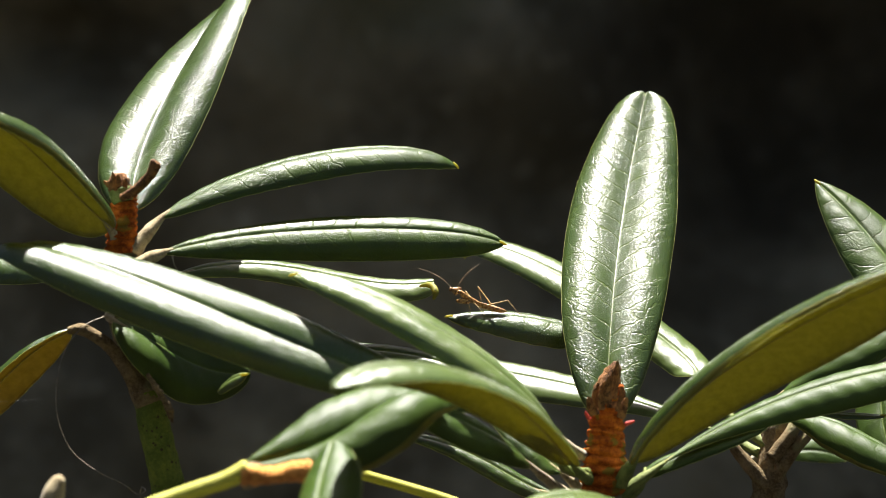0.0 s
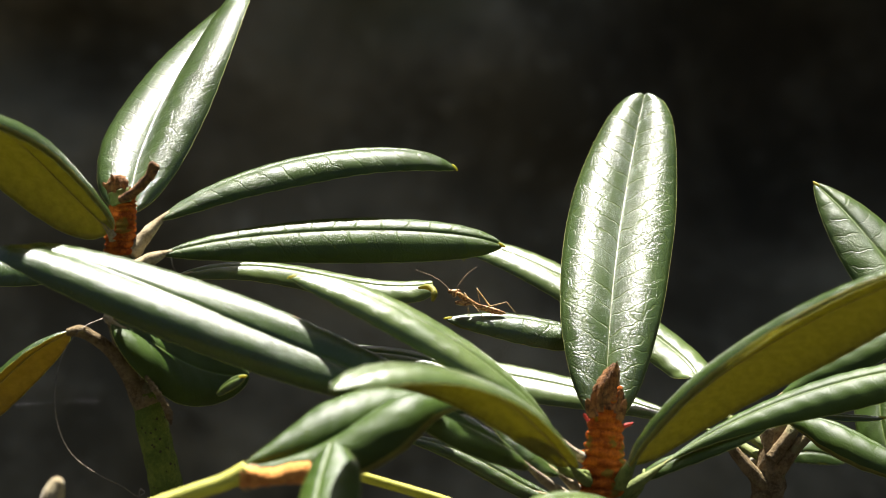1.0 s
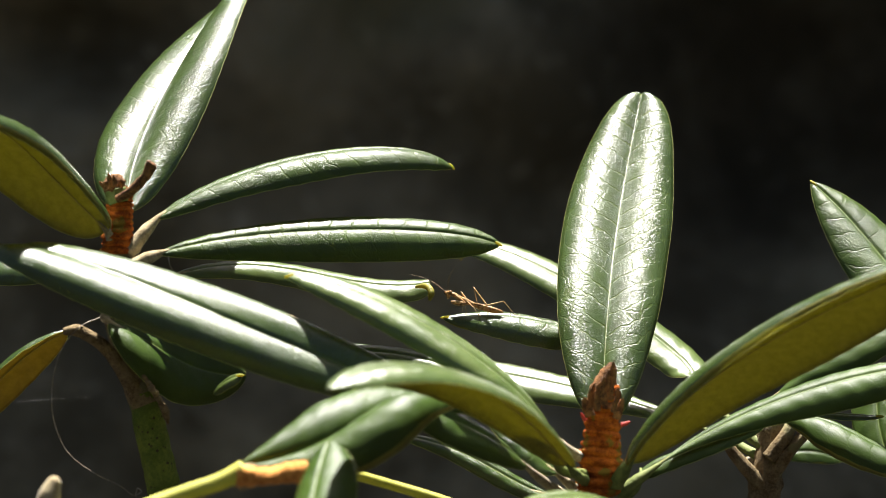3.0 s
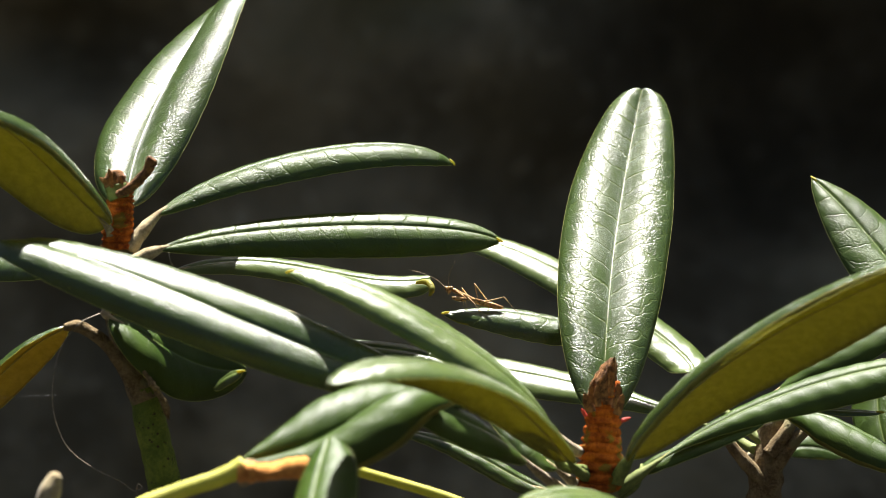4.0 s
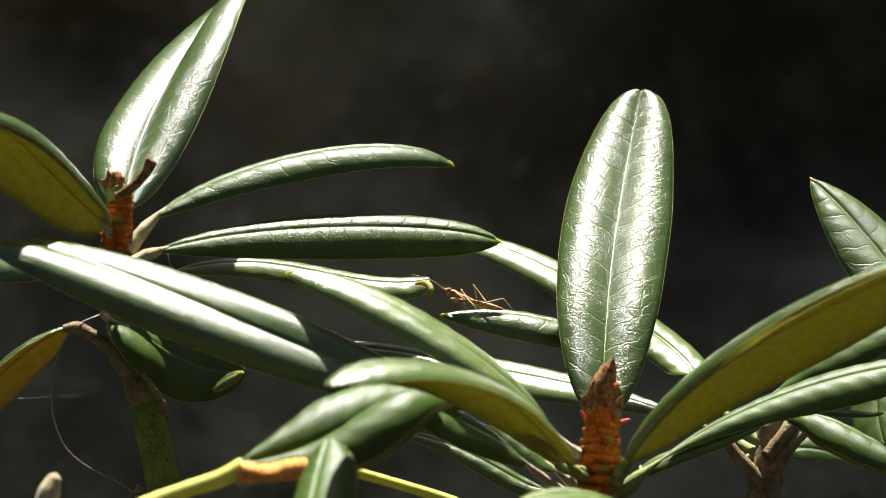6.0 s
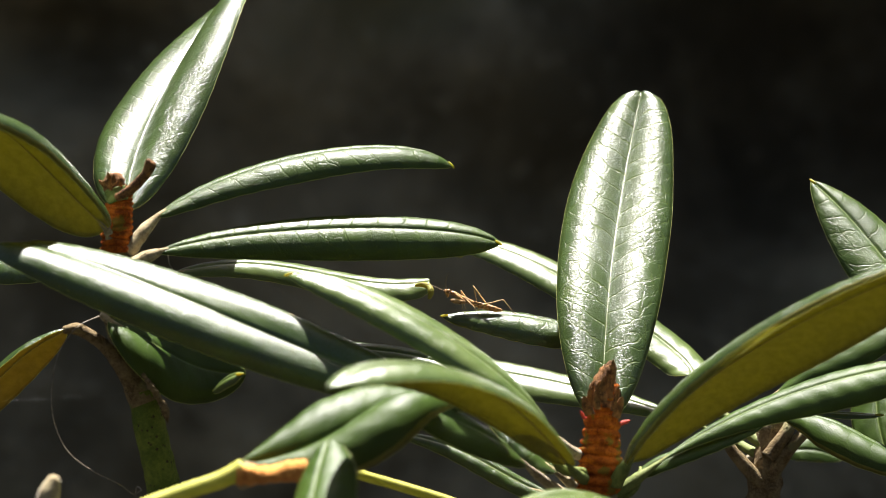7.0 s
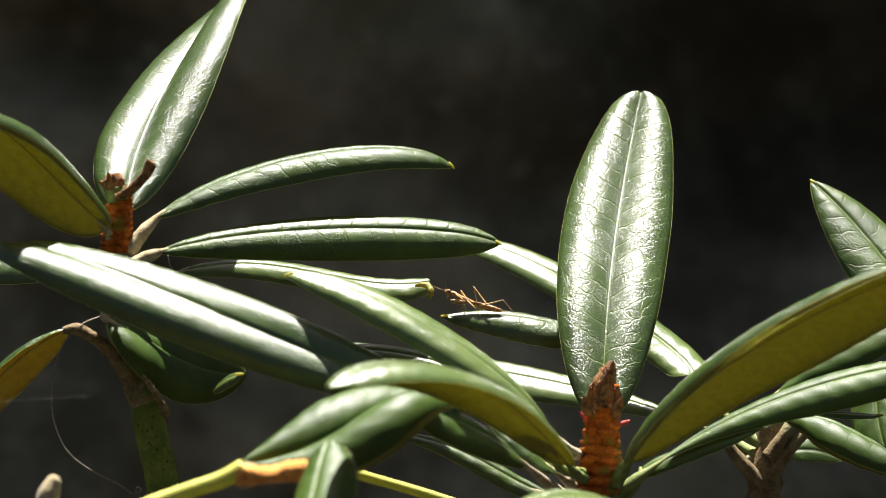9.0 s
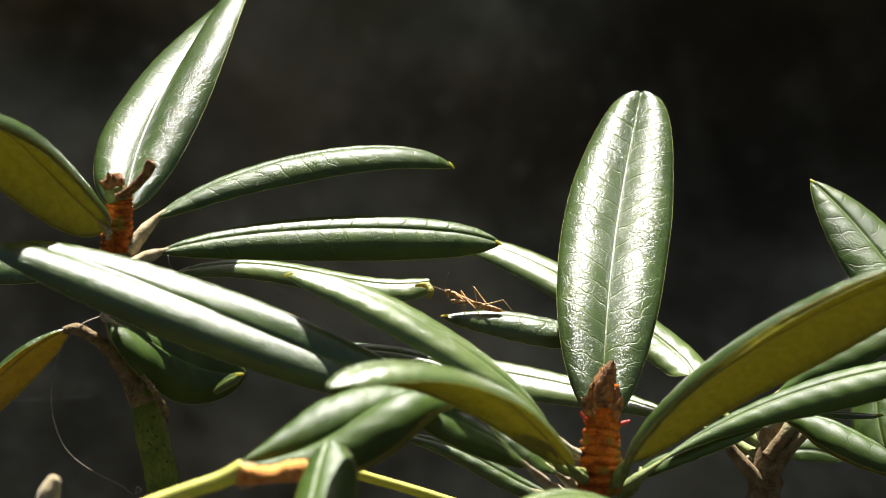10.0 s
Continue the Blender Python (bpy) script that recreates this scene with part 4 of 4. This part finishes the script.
        bead("knee", hip, joints[1], (0.2, 0.2, 0.2), M_LEG)
    return m


MANTIS = build_mantis()


# ---- threads ----
M_SILK = rough_material("silk", (0.20, 0.20, 0.19), (0.34, 0.34, 0.33), 400, 0.16, 0.00001, 0.9)
M_FIBRE = rough_material("fibre", (0.12, 0.10, 0.07), (0.30, 0.25, 0.18), 400, 0.5, 0.00002, 0.4)


def thread(name, pts, radius, material, label, category):
    pts = [Vector(p) for p in pts]
    o = pts[0]
    bm = tube(bmesh.new(), smooth_line([p - o for p in pts], 60), [radius] * 60, 6)
    me = bpy.data.meshes.new(name)
    bm.to_mesh(me)
    bm.free()
    me.materials.append(material)
    me.polygons.foreach_set("use_smooth", [True] * len(me.polygons))
    ob = new(name, me)
    ob.location = o
    return tagged(ob, label, category)


SILK = thread("silk_thread", [(-0.1773, 0.8249, 1.0102), (-0.1476, 0.8271, 1.0120), (-0.1291, 0.8292, 1.0128), (-0.1122, 0.8303, 1.0137), (-0.1005, 0.8275, 1.0153)], 0.000014, M_SILK, "fine white spider silk strand between the leaves", "spider silk")
SILK_HIGH = thread("silk_thread", [(-0.0565, 0.7946, 1.0564), (-0.0493, 0.8089, 1.0491), (-0.0425, 0.8183, 1.0431), (-0.0331, 0.8375, 1.0339), (-0.0240, 0.8518, 1.0272)], 0.000014, M_SILK, "fine white spider silk strand between the leaves", "spider silk")
thread("dry_fibre", [(-0.1158, 0.8400, 1.0389), (-0.1218, 0.8337, 1.0365), (-0.1273, 0.8289, 1.0294), (-0.1300, 0.8257, 1.0181), (-0.1294, 0.8245, 1.0059), (-0.1251, 0.8234, 0.9962), (-0.1162, 0.8227, 0.9891), (-0.1071, 0.8242, 0.9841), (-0.1027, 0.8258, 0.9809), (-0.1009, 0.8270, 0.9820), (-0.1023, 0.8281, 0.9829), (-0.1030, 0.8289, 0.9808), (-0.1022, 0.8315, 0.9768)], 0.0002, M_FIBRE, "dark curved dry fibre hanging from the stalk", "plant fibre")
thread("dry_fibre", [(-0.0923, 0.8382, 1.0598), (-0.0920, 0.8379, 1.0574), (-0.0912, 0.8397, 1.0551), (-0.0903, 0.8435, 1.0531)], 0.00022, M_FIBRE, "short dark stalk remnant below a leaf base", "plant fibre")


# ---- what moves ----
def motions():
    def at(p, rx=0, ry=0, rz=0):
        return pose(p[0] * MM, p[1] * MM, p[2] * MM, rx, ry, rz)

    walk(MANTIS["head"], [(0, at((-10.37, 8.38, 0.8), rx=-8, ry=8, rz=2)), (0.6, at((-10.37, 8.38, 0.8), rx=-8, ry=8, rz=2)), (1.2, at((-10.56, 8.19, 0.7), rx=-8, ry=8, rz=2)), (1.4, at((-10.94, 7.91, 0.4), rx=-8, ry=-22, rz=4)), (1.6, at((-11.28, 7.48, 0), rx=-6, ry=-62, rz=6)), (2.5, at((-11.47, 7.48, 0), rx=-6, ry=-62, rz=6)), (4, at((-11.38, 7.58, 0), rx=-6, ry=-55, rz=4)), (5.5, at((-11.47, 7.48, 0), rx=-6, ry=-62, rz=6)), (7, at((-11.57, 7.48, 0), rx=-4, ry=-70, rz=8)), (10, at((-11.57, 7.48, 0), rx=-4, ry=-70, rz=8))])
    walk(MANTIS["thorax"], [(0, at((-2.39, 3.59, 0), ry=20, rz=-5)), (1.2, at((-2.39, 3.59, 0), ry=20, rz=-5)), (1.6, at((-2.39, 3.59, 0), ry=2, rz=-0.5)), (2.5, at((-2.39, 3.59, 0), ry=0, rz=0)), (10, at((-2.39, 3.59, 0), ry=0, rz=0))])
    walk(MANTIS["abdomen"], [(0, at((-3.58, 3.99, 0), rz=-1)), (1.2, at((-3.58, 3.99, 0), rz=-1)), (1.6, at((-3.39, 3.99, 0))), (4, at((-3.39, 3.99, 0))), (10, at((-3.39, 3.99, 0)))])
    walk(MANTIS["fore_near"], [(0, at((-8.59, 6.97, 1.2), rz=6)), (1.2, at((-8.59, 6.97, 1.2), rz=6)), (1.6, at((-8.78, 6.78, 0.9), rz=1)), (2.5, at((-8.78, 6.78, 0.9))), (10, at((-8.78, 6.78, 0.9)))])
    walk(MANTIS["fore_far"], [(0, at((-8.59, 6.97, -0.6), rz=6)), (1.2, at((-8.59, 6.97, -0.6), rz=6)), (1.6, at((-8.78, 6.78, -0.9), rz=1)), (2.5, at((-8.78, 6.78, -0.9))), (10, at((-8.78, 6.78, -0.9)))])
    walk(MANTIS["antenna_a"], [(0, at((-11.57, 8.98, 0.4), rx=0, rz=52)), (0.6, at((-11.57, 8.98, 0.4), rx=0, rz=52)), (1.2, at((-11.97, 8.78, 0.4), rx=0, rz=53)), (1.6, at((-12.57, 8.28, 0.4), rx=0, rz=55)), (2.5, at((-12.67, 8.28, 0.4), rx=0, rz=57)), (4, at((-12.67, 8.28, 0.4), rx=0, rz=57)), (5.5, at((-12.77, 8.18, 0.4), rx=0, rz=57)), (5.8, at((-12.77, 8.18, 0.4), rx=0, rz=58)), (6.6, at((-12.87, 7.98, 0.4), rx=8, rz=70)), (7, at((-12.87, 7.98, 0.4), rx=10, rz=71)), (10, at((-12.87, 7.98, 0.4), rx=10, rz=72))])
    walk(MANTIS["antenna_b"], [(0, at((-9.97, 8.98, 0.4), rx=0, rz=-36)), (0.6, at((-9.97, 8.98, 0.4), rx=0, rz=-36)), (1.2, at((-10.37, 8.78, 0.4), rx=0, rz=-36)), (1.6, at((-11.27, 8.38, 0.4), rx=25, rz=-20)), (2.5, at((-11.57, 8.38, 0.4), rx=36, rz=-8)), (4, at((-11.67, 8.38, 0.4), rx=36, rz=-8)), (5.5, at((-11.77, 8.38, 0.4), rx=36, rz=-8)), (6.6, at((-11.97, 8.28, 0.4), rx=48, rz=-3)), (7, at((-11.97, 8.28, 0.4), rx=50, rz=-2)), (10, at((-11.97, 8.28, 0.4), rx=50, rz=-2))])
    walk(SILK, [(0, pose(-0.1773, 0.8249, 1.0102, 0, 0, 0)), (1, pose(-0.1773, 0.8249, 1.0102, 2, 1.2, 1)), (2, pose(-0.1773, 0.8249, 1.0102, -2, 0.6, -1)), (2.5, pose(-0.1773, 0.8249, 1.0102, 1, 0.3, 0.5)), (4, pose(-0.1773, 0.8249, 1.0102, -1, -0.4, -1)), (5, pose(-0.1773, 0.8249, 1.0102, 1, 0.5, 1)), (5.5, pose(-0.1773, 0.8249, 1.0102, 0, 0, 0)), (7, pose(-0.1773, 0.8249, 1.0102, 1, 0.4, 1)), (8.5, pose(-0.1773, 0.8249, 1.0102, -2, 0.8, -1)), (9, pose(-0.1773, 0.8249, 1.0102, 0, 0, 0)), (10, pose(-0.1773, 0.8249, 1.0102, 1, 0.3, 0.5))])
    walk(SILK_HIGH, [(0, pose(-0.0565, 0.7946, 1.0564, 0, 0, 2)), (1, pose(-0.0565, 0.7946, 1.0564, 2, 0, 0)), (2, pose(-0.0565, 0.7946, 1.0564, -2, 0.6, -1)), (2.7, pose(-0.0565, 0.7946, 1.0564, 1, -0.5, 1)), (4, pose(-0.0565, 0.7946, 1.0564, -1, 0, -2)), (5.5, pose(-0.0565, 0.7946, 1.0564, 2, 0, 0)), (7, pose(-0.0565, 0.7946, 1.0564, 1, 0.4, 2)), (8.5, pose(-0.0565, 0.7946, 1.0564, -2, 0.3, -1)), (10, pose(-0.0565, 0.7946, 1.0564, 1, 0, 1))])


motions()
